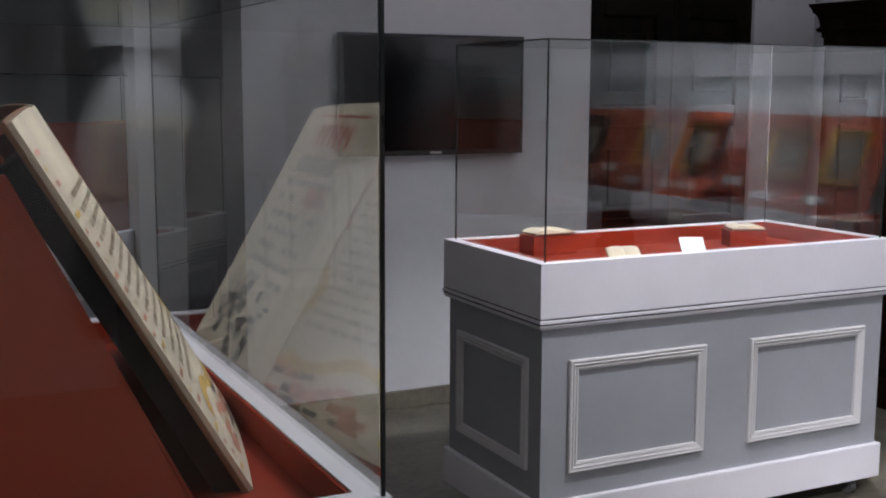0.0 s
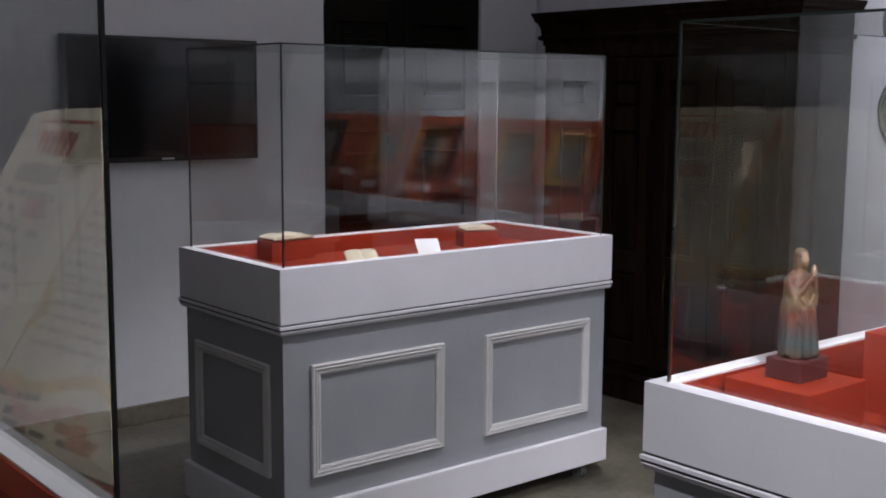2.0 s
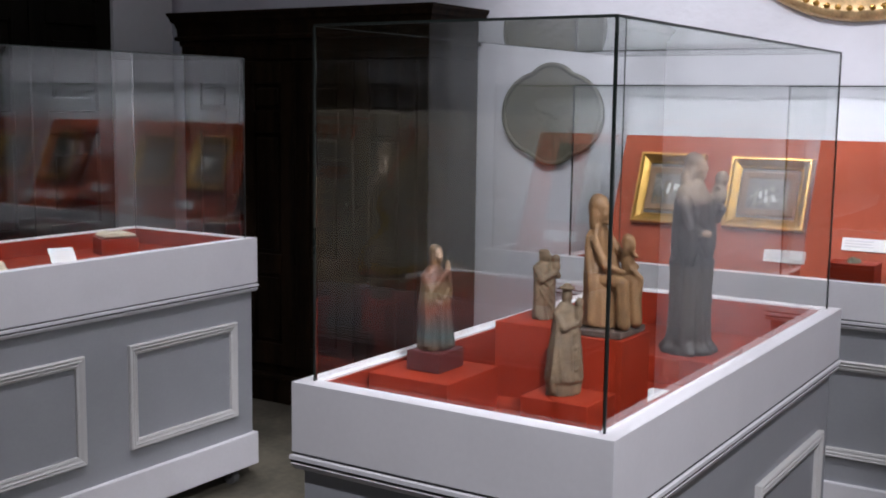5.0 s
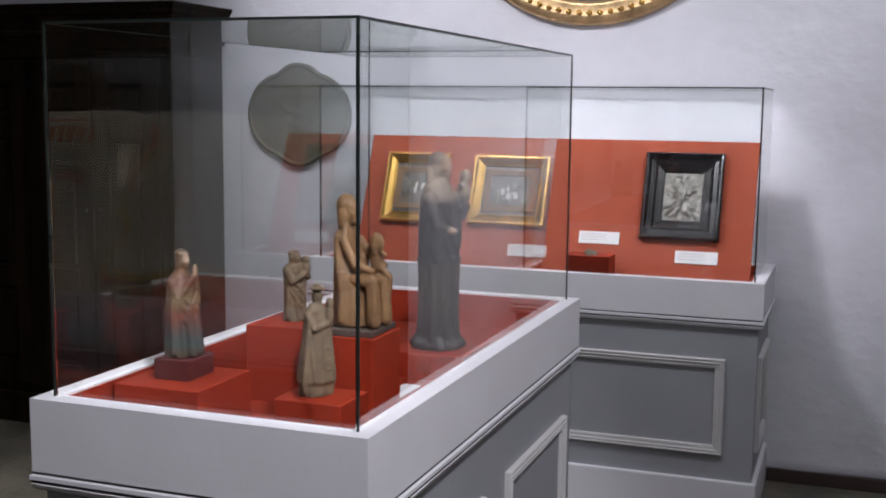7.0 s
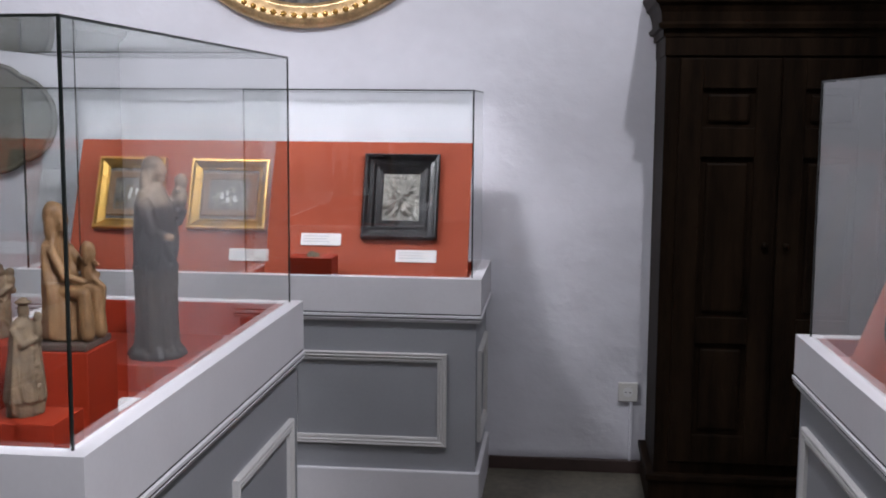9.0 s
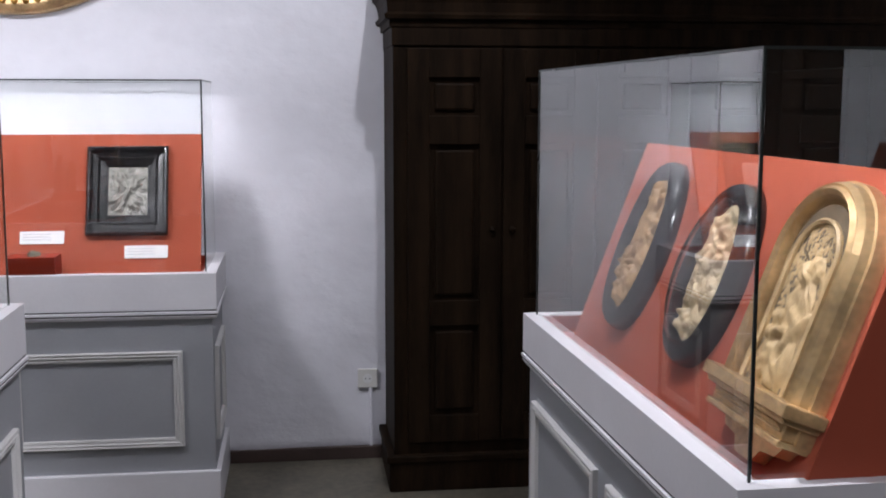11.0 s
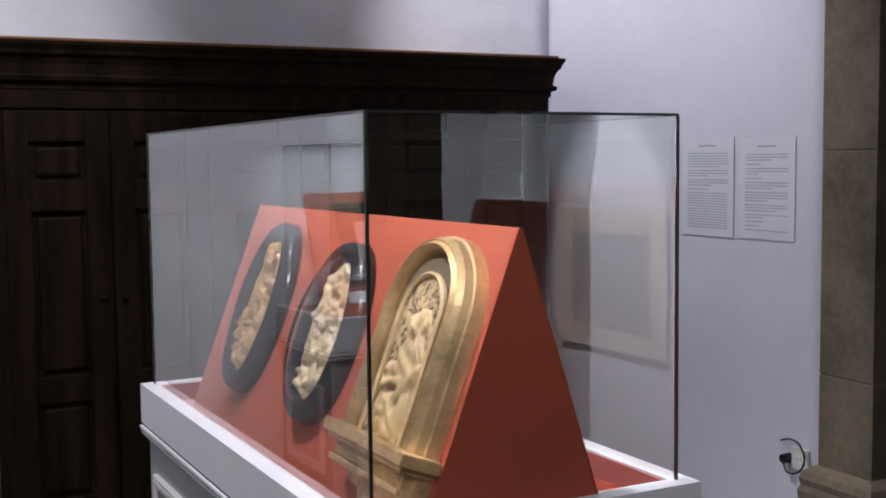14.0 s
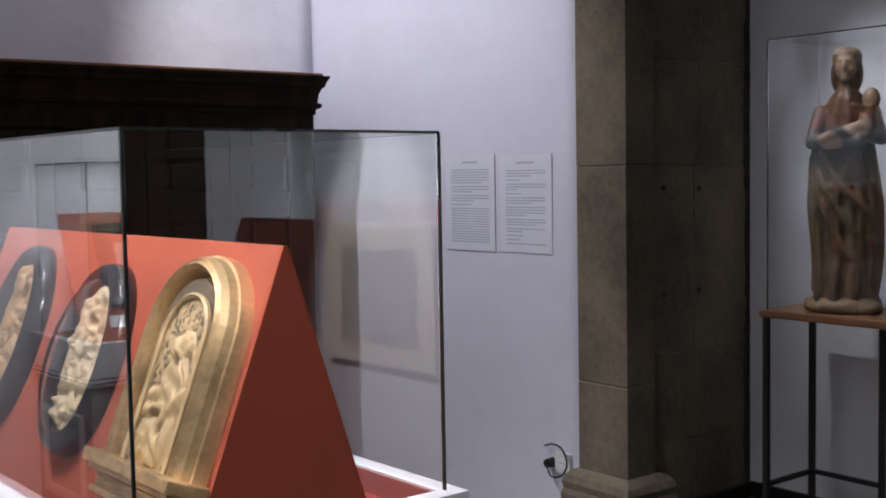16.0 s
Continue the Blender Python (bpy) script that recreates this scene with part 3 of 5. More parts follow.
# ---- cupboards ----
def cupboard(m, w, d, h, doors, label, edge=False):
    """A tall cupboard, local front towards -y, origin at the middle of its back foot."""
    cup = empty("wooden_cupboard", m, label, "cupboard", group="dark oak cupboards")
    x = w / 2
    part("carcass", boxes((-x, -d, 0.10, x, 0, h - 0.16), bevel=0.004), dark_wood, cup)
    pl = boxes((-x - 0.02, -d - 0.02, 0.0, x + 0.02, 0, 0.13), (-x - 0.03, -d - 0.03, 0.12, x + 0.03, 0, 0.15), bevel=0.006)
    part("plinth", pl, dark_wood, cup)
    cor = bmesh.new()
    prof = [(0.0, -0.17), (0.012, -0.17), (0.014, -0.145), (0.03, -0.14), (0.034, -0.125), (0.02, -0.115), (0.024, -0.08), (0.034, -0.055), (0.046, -0.045), (0.049, -0.03), (0.060, -0.012), (0.062, 0.0), (-0.03, 0.0), (-0.03, -0.17)]
    moulding(cor, [(-x, -d), (x, -d), (x, 0), (-x, 0)], prof)
    part("cornice", cor, dark_wood, cup, m=Matrix.Translation((0, 0, h)))
    part("top_board", boxes((-x + 0.02, -d + 0.02, h - 0.03, x - 0.02, -0.01, h - 0.005)), dark_wood, cup)
    if edge:
        part("top_edge", boxes((-x - 0.05, -d - 0.055, h + 0.0005, x + 0.03, -0.01, h + 0.012), bevel=0.003), table_wood, cup, "pale worn wooden top edge")
    part("frieze", boxes((-x - 0.004, -d - 0.008, h - 0.24, x + 0.004, -0.01, h - 0.165), bevel=0.003), dark_wood, cup)
    dw = (w - 0.10) / doors
    for i in range(doors):
        a, b = -x + 0.05 + i * dw + 0.004, -x + 0.05 + (i + 1) * dw - 0.004
        leaf = part("door", boxes((a, -d - 0.006, 0.2, b, -d + 0.01, h - 0.25)), dark_wood, cup)
        st = 0.085
        zs = [(0.2, 0.31), (0.67, 0.77), (1.38, 1.49), (h - 0.36, h - 0.25)]
        rails = boxes((a, -d - 0.022, 0.2, a + st, -d - 0.006, h - 0.25), (b - st, -d - 0.022, 0.2, b, -d - 0.006, h - 0.25), bevel=0.003)
        for z0, z1 in zs:
            box(rails, a + st, -d - 0.022, z0, b - st, -d - 0.006, z1, bevel=0.003)
        part("door_frame", rails, dark_wood, leaf)
        for (_, z0), (z1, _) in zip(zs, zs[1:]):
            part("raised_panel", boxes((a + st + 0.02, -d - 0.018, z0 + 0.02, b - st - 0.02, -d - 0.004, z1 - 0.02), bevel=0.01), dark_wood, leaf)
        k = bmesh.new()
        ball(k, ((b - 0.035) if i % 2 == 0 else (a + 0.035), -d - 0.03, 1.05), 0.013, 0.012, 0.013, 6)
        part("knob", k, dark_wood, leaf, "small dark turned knob", smooth=True)
    return cup


# along the east wall: one past each end of the wall case
cup1 = cupboard(pose(XW - 0.004, -1.545, 0, 0, 0, -90), 2.34, 0.44, 1.995, 6, "long dark oak panelled cupboard with moulded cornice", True)
cup2 = cupboard(pose(XW - 0.004, 3.65, 0, 0, 0, -90), 1.54, 0.44, 1.985, 4, "tall dark oak panelled cupboard beside the doorway")

# ---- on the walls ----
tv = empty("television", pose(2.413, YN, 1.52), "flat black television, switched off, hung on the wall", "television")
part("tv_body", boxes((-0.48, -0.075, -0.282, 0.48, -0.03, 0.282), bevel=0.006), black_plastic, tv)
part("screen", boxes((-0.463, -0.078, -0.258, 0.463, -0.0745, 0.268)), screen_glass, tv, "dark glossy screen")
part("wall_bracket", boxes((-0.2, -0.03, -0.15, 0.2, 0.0, 0.15)), black_metal, tv)
part("brand_mark", boxes((-0.03, -0.0775, -0.274, 0.03, -0.0752, -0.266)), paint_trim, tv)

# oval gilt frame above the wall case, its foot in view
of = empty("oval_gilt_picture", pose(XW - 0.004, 1.09, 2.508, 90, 0, -90), "large oval gilt picture frame hung on the wall", "painting")
bm = bmesh.new()
moulding(bm, oval(1.09, 1.04, 72), [(0.0, 0.0), (0.0, 0.02), (0.02, 0.035), (0.03, 0.03), (0.06, 0.05), (0.085, 0.045), (0.1, 0.03), (0.105, 0.0)])
part("gilt_moulding", bm, gold_worn, of, smooth=True)
bm = bmesh.new()
for i in range(84):
    a = 2 * math.pi * i / 84
    ball(bm, (0.597 * math.cos(a), 0.572 * math.sin(a), 0.047), 0.013, 0.013, 0.012, 4)
part("beading", bm, gold, of, smooth=True)
bm = bmesh.new()
plate(bm, oval(1.10, 1.05, 60), 0.0, 0.012)
part("canvas", bm, canvas_dark, of, "dark oval canvas")

# lobed medallion on the wall
md = empty("lobed_medallion", pose(XW - 0.004, 2.466, 1.495, 90, 0, -90), "flat green-grey lobed medallion hung on the plaster wall", "medallion")
lobes = []
for i in range(120):
    a = 2 * math.pi * i / 120
    dx, dy = math.cos(a), math.sin(a)
    reach = []
    for ox, oy, r in ((0.066, 0, 0.196), (-0.066, 0, 0.196), (0, 0.100, 0.139), (0, -0.100, 0.139)):
        along = ox * dx + oy * dy
        side = ox * dy - oy * dx
        if abs(side) < r:
            reach.append(along + math.sqrt(r * r - side * side))
    lobes.append((max(reach) * dx, max(reach) * dy))
bm = bmesh.new()
plate(bm, lobes, 0.0, 0.022)
part("plate", bm, medal_green, md)
bm = bmesh.new()
moulding(bm, lobes, [(-0.018, 0.02), (0.0, 0.02), (0.002, 0.026), (-0.009, 0.031), (-0.02, 0.026)])
part("raised_edge", bm, medal_green, md, smooth=True)
bm = bmesh.new()
relief(bm, oval(0.24, 0.22, 40), 0.003, 5.0, [(-0.02, 0.02, 0.06, 0.08, 0.005), (0.05, -0.03, 0.05, 0.05, 0.004)])
part("worn_relief", bm, medal_green, md, smooth=True, m=Matrix.Translation((0, -0.02, 0.022)))

# matted picture on the far south wall, seen in the glass
mp_ = empty("matted_picture", pose(-0.57, YS, 1.02, 90, 0, 180), "pale grey print in a wide cream mount on the wall", "picture")
part("mount", boxes((-0.38, -0.31, 0, 0.38, 0.31, 0.02), bevel=0.003), parchment, mp_, "wide cream mount")
part("print_sheet", boxes((-0.27, -0.21, 0.02, 0.27, 0.21, 0.023)), ink_grey, mp_, "faded grey print")

# printed notices on the south wall
for x0, x1, z0, z1 in ((3.484, 3.797, 1.237, 1.629), (3.154, 3.451, 1.240, 1.622)):
    nt_ = empty("printed_notice", pose((x0 + x1) / 2, YS + 0.003, (z0 + z1) / 2, 90, 0, 180), "white printed sheet of grey text taped to the wall", "notice", group="notices on the wall")
    w, h = x1 - x0, z1 - z0
    part("sheet", boxes((-w / 2, -h / 2, 0, w / 2, h / 2, 0.002)), paper_sheet, nt_)
    bm = bmesh.new()
    rnd = random.Random(int(x0 * 100))
    box(bm, -0.05, h / 2 - 0.035, 0.002, 0.05, h / 2 - 0.028, 0.0025)
    z = h / 2 - 0.06
    while z > -h / 2 + 0.03:
        last = rnd.random() < 0.16
        box(bm, -w / 2 + 0.035, z - 0.0042, 0.002, (w / 2 - 0.035) if not last else rnd.uniform(-0.05, 0.08), z, 0.0025)
        z -= 0.0105 if not last else 0.016
    part("printed_text", bm, card_text, nt_, "rows of grey unreadable text")


def outlet(m, label):
    so = empty("wall_socket", m, label, "socket", group="wall sockets")
    part("cover_plate", boxes((-0.042, -0.042, 0, 0.042, 0.042, 0.012), bevel=0.004), switch_plastic, so)
    bm = bmesh.new()
    tube(bm, (0, 0, 0.011), (0, 0, 0.0135), 0.021, 20)
    part("socket_well", bm, card, so)
    bm = bmesh.new()
    for s in (-1, 1):
        tube(bm, (s * 0.009, 0, 0.0125), (s * 0.009, 0, 0.0142), 0.003, 8)
    part("pin_hole", bm, groove_dark, so)
    return so


outlet(pose(XW, -0.297, 0.356, 90, 0, -90), "square white wall socket with a conduit below")
co = tagged(part("conduit", boxes((XW - 0.012, -0.318, 0.055, XW + 0.005, -0.304, 0.315), bevel=0.003), plaster), "thin white painted cable conduit below the socket", "conduit")
so2 = outlet(pose(3.106, YS, 0.447, 90, 0, 180), "white wall socket with a black plug in it")
pg = empty("power_plug", pose(3.165, YS + 0.004, 0.440, 90, 0, 180), "round black plug with a looped cable", "plug")
bm = bmesh.new()
tube(bm, (0, 0, 0), (0, 0, 0.035), 0.02, 16, 0.017)
part("plug_body", bm, black_plastic, pg, smooth=False)
cu = bpy.data.curves.new("cable", "CURVE")
cu.dimensions, cu.bevel_depth = "3D", 0.0035
sp = cu.splines.new("BEZIER")
pts = [(0.0, 0.0, 0.035), (-0.06, -0.035, 0.06), (-0.12, 0.0, 0.05), (-0.09, 0.06, 0.03), (-0.02, 0.075, 0.015), (0.035, 0.06, 0.01)]
sp.bezier_points.add(len(pts) - 1)
for p, c in zip(sp.bezier_points, pts):
    p.co, p.handle_left_type, p.handle_right_type = (-c[0], c[1], c[2]), "AUTO", "AUTO"
cu.materials.append(black_plastic)
cab = new("cable", cu)
cab.parent = pg


# ---- pictures in the wall case ----
# leaning board: local x runs along the wall (world -y), from the foot up the slope
board_m = Matrix(((0, 0.367, -0.930, 4.44), (-1, 0, 0, 0.0), (0, 0.930, 0.367, 0.876), (0, 0, 0, 1)))
bd_ = tagged(part("picture_board", boxes((-2.01, 0.0, -0.016, -0.365, 0.58, 0.0), bevel=0.002), red_board, m=board_m), "slanted red fabric board inside the wall case", "display board")


def picture(m, w, h, profile, mat, art, label, bars):
    pf = empty("framed_picture", m, label, "framed picture", group="framed pictures on the red board")
    fw = max(o for o, _ in profile)
    bm = bmesh.new()
    moulding(bm, rect(w - 2 * fw, h - 2 * fw), profile)
    part("frame", bm, mat, pf)
    iw, ih = w - 2 * fw, h - 2 * fw
    part("backing", boxes((-iw / 2, -ih / 2, 0.001, iw / 2, ih / 2, 0.006)), art, pf, "dark painted panel")
    return pf, iw, ih, random.Random(bars)


GOLD_PROF = [(0.0, 0.006), (0.0, 0.010), (0.006, 0.013), (0.009, 0.010), (0.028, 0.022), (0.034, 0.030), (0.042, 0.030), (0.046, 0.022), (0.046, 0.0)]
for (yc, vc, w, h, seed) in ((1.772, 0.322, 0.285, 0.31, 2), (1.355, 0.322, 0.33, 0.30, 7)):
    pf, iw, ih, rnd = picture(board_m @ pose(-yc, vc + 0.02, 0.0), w, h, GOLD_PROF, gold, canvas_dark, "small dark figure painting in a bright gilt frame", seed)
    bm = bmesh.new()
    moulding(bm, rect(iw * 0.72, ih * 0.62), [(0.0, 0.006), (0.0, 0.009), (0.022, 0.011), (0.028, 0.0075), (0.028, 0.006)])
    part("inner_slip", bm, leather, pf, "dull brown inner slip")
    bm = bmesh.new()
    for k in range(9):
        px, py = rnd.uniform(-iw * 0.3, iw * 0.3), rnd.uniform(-ih * 0.22, ih * 0.12)
        plate(bm, [(px + x, py + y) for x, y in oval(rnd.uniform(0.012, 0.03), rnd.uniform(0.02, 0.05), 10)], 0.0062, 0.0068 + 0.0001 * k)
    part("painted_shape", bm, wood_grey if seed == 2 else ink_grey, pf, "pale painted shapes")
    bm = bmesh.new()
    for k in range(5):
        px, py = rnd.uniform(-iw * 0.25, iw * 0.25), rnd.uniform(-ih * 0.2, ih * 0.1)
        plate(bm, [(px + x, py + y) for x, y in oval(rnd.uniform(0.01, 0.02), rnd.uniform(0.015, 0.035), 10)], 0.0062, 0.0079 + 0.0001 * k)
    part("painted_light", bm, card, pf, "white painted drapery")

EB_PROF = [(0.0, 0.004), (0.0, 0.008), (0.008, 0.010), (0.010, 0.006), (0.030, 0.012), (0.034, 0.018), (0.040, 0.012), (0.058, 0.016), (0.066, 0.032), (0.074, 0.034), (0.08, 0.028), (0.08, 0.0)]
pf, iw, ih, rnd = picture(board_m @ pose(-0.644, 0.343, 0.0), 0.308, 0.355, EB_PROF, ebony, silver, "small silver relief plaque in a wide black ripple frame", 4)
bm = bmesh.new()
relief(bm, rect(iw * 0.98, ih * 0.98), 0.010, 9.0, [(0.0, 0.02, 0.035, 0.05, 0.012), (0.03, -0.05, 0.03, 0.03, 0.010), (-0.035, -0.04, 0.03, 0.04, 0.010)])
part("silver_relief", bm, silver, pf, "embossed silver relief", smooth=True, m=Matrix.Translation((0, 0, 0.007)))


def label_card(m, w, h, label):
    lc = empty("label_card", m, label, "label", group="exhibit labels")
    part("card", boxes((-w / 2, -h / 2, 0, w / 2, h / 2, 0.003)), card, lc)
    bm = bmesh.new()
    rnd = random.Random(int(w * 1000))
    for i in range(3):
        box(bm, -w / 2 + 0.012, h / 2 - 0.014 - i * 0.011, 0.003, -w / 2 + 0.012 + (w - 0.03) * rnd.uniform(0.5, 1), h / 2 - 0.010 - i * 0.011, 0.0034)
    part("print", bm, faint_print, lc, "faint unreadable print")
    return lc


for yc, v in ((1.253, 0.092), (0.960, 0.162), (0.572, 0.100), (1.64, 0.10)):
    label_card(board_m @ pose(-yc, v, 0.002), 0.163, 0.05, "small white exhibit label on the red board")
blk = tagged(part("display_block", boxes((4.30, 0.876, 0.868, 4.42, 1.05, 0.978), bevel=0.002), red_felt), "small red covered display block in the wall case", "block")
bm = bmesh.new()
relief(bm, oval(0.07, 0.05, 24), 0.01, 2.0, [(0, 0, 0.03, 0.02, 0.015)])
tagged(part("small_medal", bm, medal_green, smooth=True, m=pose(4.35, 0.96, 0.979)), "small greenish metal relief lying on the red block", "medal")

# ---- relief plaques on the wedge ----
E0 = EM @ pose(-E_W / 2, -E_D / 2, 0)
F_Y, R_Y, K_Y, F_Z, R_Z = 0.59, 0.38, 0.20, E_TOP - 0.049, 1.432


def wedge(m, x0, x1, fy, ry, ky, fz, rz, label):
    """A tent of covered boards: two leaning faces and two upright ends, each with its own thickness."""
    st = empty("display_wedge", m, label, "display stand")
    th = 0.006
    F, R1, R2, K = (fy, fz), (ry + 0.004, rz), (ry - 0.004, rz), (ky, fz)

    def prism(name, loop, push):
        bm = bmesh.new()
        lo = [bm.verts.new(v) for v in loop]
        hi = [bm.verts.new(Vector(v) + Vector(push)) for v in loop]
        bm.faces.new(lo)
        bm.faces.new(hi[::-1])
        for i in range(len(loop)):
            j = (i + 1) % len(loop)
            bm.faces.new((lo[i], lo[j], hi[j], hi[i]))
        part(name, bm, red_board, st)

    inward = -1 if fy > ky else 1
    prism("front_panel", [(x0, *F), (x1, *F), (x1, *R1), (x0, *R1)], (0, inward * th, 0))
    prism("back_panel", [(x0, *K), (x1, *K), (x1, *R2), (x0, *R2)], (0, -inward * th * 0.5, 0))
    for x, push in ((x0 + 0.001, th), (x1 - 0.001, -th)):
        prism("end_panel", [(x, F[0] + inward * 0.007, F[1]), (x, R1[0] + inward * 0.003, R1[1] - 0.004), (x, R2[0], R2[1] - 0.004), (x, K[0] - inward * 0.004, K[1])], (push, 0, 0))
    return st


wedge(E0, 0.03, 1.397, F_Y, R_Y, K_Y, F_Z, R_Z, "tent-shaped red fabric stand inside the case")
slope = Vector((0, R_Y - F_Y, R_Z - F_Z)).normalized()
out = Vector((0, slope.z, -slope.y))
# local x runs towards -x of the case, so that the plaques stand upright to a viewer in front
wm = E0 @ Matrix(((-1, 0, 0, 0), (0, slope.y, out.y, F_Y), (0, slope.z, out.z, F_Z), (0, 0, 0, 1)))

BLACK_PROF = [(0.0, 0.0), (0.0, 0.026), (0.004, 0.031), (0.011, 0.034), (0.014, 0.029), (0.024, 0.045), (0.034, 0.046), (0.040, 0.037), (0.043, 0.038), (0.050, 0.026), (0.053, 0.013), (0.054, 0.0)]


def oval_plaque(x, v, w, h, mat, label, seed, dome):
    pq = empty("oval_plaque", wm @ pose(-x, v, 0.001), label, "relief plaque", group="relief plaques on the red stand")
    bm = bmesh.new()
    moulding(bm, oval(w - 0.108, h - 0.108, 56), BLACK_PROF)
    part("frame", bm, ebony, pq, "turned glossy black oval frame", smooth=True)
    bm = bmesh.new()
    rnd = random.Random(seed)
    figs = [(rnd.uniform(-0.065, 0.065), rnd.uniform(-0.15, 0.15), rnd.uniform(0.008, 0.016), rnd.uniform(0.014, 0.034), rnd.uniform(0.008, 0.017)) for _ in range(46)]
    figs += [(x_, y_ + 0.03, 0.008, 0.009, h_ + 0.004) for x_, y_, _, _, h_ in figs[:20]]
    relief(bm, oval(w - 0.106, h - 0.106, 56), 0.005, seed, figs, 30)
    part("carving", bm, mat, pq, "crowded carved figures in relief", smooth=True, m=Matrix.Translation((0, 0, 0.025)))
    if dome:
        bm = bmesh.new()
        g = bmesh.ops.create_uvsphere(bm, u_segments=40, v_segments=20, radius=1)
        bmesh.ops.delete(bm, geom=[q for q in g["verts"] if q.co.z < -0.01], context="VERTS")
        for q in bm.verts:
            q.co = Vector((q.co.x * (w - 0.075) / 2, q.co.y * (h - 0.075) / 2, 0.036 + q.co.z * 0.055))
        me = part("domed_glass", bm, acrylic, pq, "bulging clear glass cover", smooth=True)
        sol = me.modifiers.new("thickness", "SOLIDIFY")
        sol.thickness = 0.003
        me.visible_shadow = False
    return pq


oval_plaque(1.078, 0.315, 0.276, 0.448, boxwood, "oval boxwood relief plaque in a glossy black frame", 11, False)
oval_plaque(0.632, 0.308, 0.28, 0.415, ivory, "oval ivory relief plaque under domed glass in a black frame", 23, True)

ap = empty("arched_plaque", wm @ pose(-0.202, 0.145, 0.001), "round-headed gilt frame with a carved mother and child relief", "relief plaque")
bm = bmesh.new()
moulding(bm, arch(0.192, 0.352), [(0.0, 0.0), (0.0, 0.030), (0.004, 0.034), (0.007, 0.030), (0.014, 0.040), (0.018, 0.056), (0.026, 0.064), (0.033, 0.056), (0.037, 0.058), (0.044, 0.046), (0.047, 0.030), (0.052, 0.028), (0.054, 0.0)])
part("gilt_frame", bm, gold_worn, ap, "worn gilt moulded frame", smooth=False)
bm = bmesh.new()
plate(bm, arch(0.197, 0.355), 0.002, 0.042)
part("backing", bm, wood_grey, ap)
bm = bmesh.new()
moulding(bm, arch(0.146, 0.306), [(0.0, 0.040), (0.0, 0.048), (0.005, 0.052), (0.010, 0.048), (0.010, 0.040)])
part("inner_rim", bm, alabaster, ap, m=Matrix.Translation((0, 0.012, 0)), smooth=False)
bm = bmesh.new()
relief(bm, arch(0.148, 0.308), 0.003, 31.0, [(0.008, 0.212, 0.02, 0.026, 0.0187), (0.014, 0.215, 0.028, 0.036, 0.013), (0.012, 0.14, 0.04, 0.055, 0.0115), (-0.026, 0.125, 0.014, 0.016, 0.0187), (-0.03, 0.095, 0.018, 0.022, 0.0173), (-0.02, 0.06, 0.03, 0.022, 0.0158), (0.032, 0.1, 0.014, 0.06, 0.013), (0.04, 0.05, 0.016, 0.045, 0.0115), (0.01, 0.05, 0.014, 0.045, 0.013), (-0.035, 0.03, 0.02, 0.025, 0.013), (0.035, 0.18, 0.012, 0.045, 0.0101), (-0.01, 0.1, 0.035, 0.01, 0.0187), (0, 0.02, 0.05, 0.014, 0.0101)], 34)
part("relief", bm, alabaster, ap, "carved veiled mother holding a child", smooth=True, m=Matrix.Translation((0, 0.012, 0.042)))
bm = bmesh.new()
for z0, z1, o, w in ((-0.012, 0.012, 0.082, 0.335), (-0.022, -0.012, 0.072, 0.315), (-0.05, -0.022, 0.054, 0.285), (-0.062, -0.05, 0.062, 0.295)):
    box(bm, -w / 2, z0, 0.0, w / 2, z1, o, bevel=0.003)
part("shelf_bracket", bm, gold_worn, ap, "moulded gilt shelf below the frame")
bm = bmesh.new()
apron = [(-0.12, -0.062), (-0.10, -0.085), (-0.05, -0.09), (-0.03, -0.115), (0.03, -0.115), (0.05, -0.09), (0.10, -0.085), (0.12, -0.062)]
plate(bm, apron, 0.0, 0.03)
part("apron", bm, gold_worn, ap, "shaped gilt apron")

# ---- the open choir book on its stand ----
wedge(A_TURN @ Matrix(((0, 1, 0, 0), (1, 0, 0, 0), (0, 0, 1, 0), (0, 0, 0, 1))), 1.74, 2.84, 0.42, 0.16, -0.06, A_TOP - 0.059, 1.42, "red covered slanted stand under the open manuscript")
book = empty("open_manuscript", A_TURN @ Matrix.Translation((0.5, 1.75, 0.905)), "large open parchment manuscript with red and gold lettering", "book")
BW, BH, MID = 1.085, 0.695, 0.515
UP = Vector((-0.497, 0, 0.868))
P0, P1, P2 = Vector((0.520, 1.75, 0.905)), Vector((0.608, 2.255, 0.905)), Vector((0.596, 2.823, 0.905))


def on_page(u, v, h):
    """A point of the open book, in the book's own axes: u along, v up the page, h off it."""
    a, b, k = (P0, P1, u / MID) if u <= MID else (P1, P2, (u - MID) / (BW - MID))
    t = (b - a).normalized()
    n = t.cross(UP).normalized()
    n = n if n.x > 0 else -n
    c = min(abs(u - MID) / 0.52, 1.0)
    bulge = 0.006 - 0.03 * (1 - min(1, c * 9)) ** 2 - 0.012 * c ** 3
    return a.lerp(b, k) + UP * v + n * (bulge + h) - Vector((0.5, 1.75, 0.905))


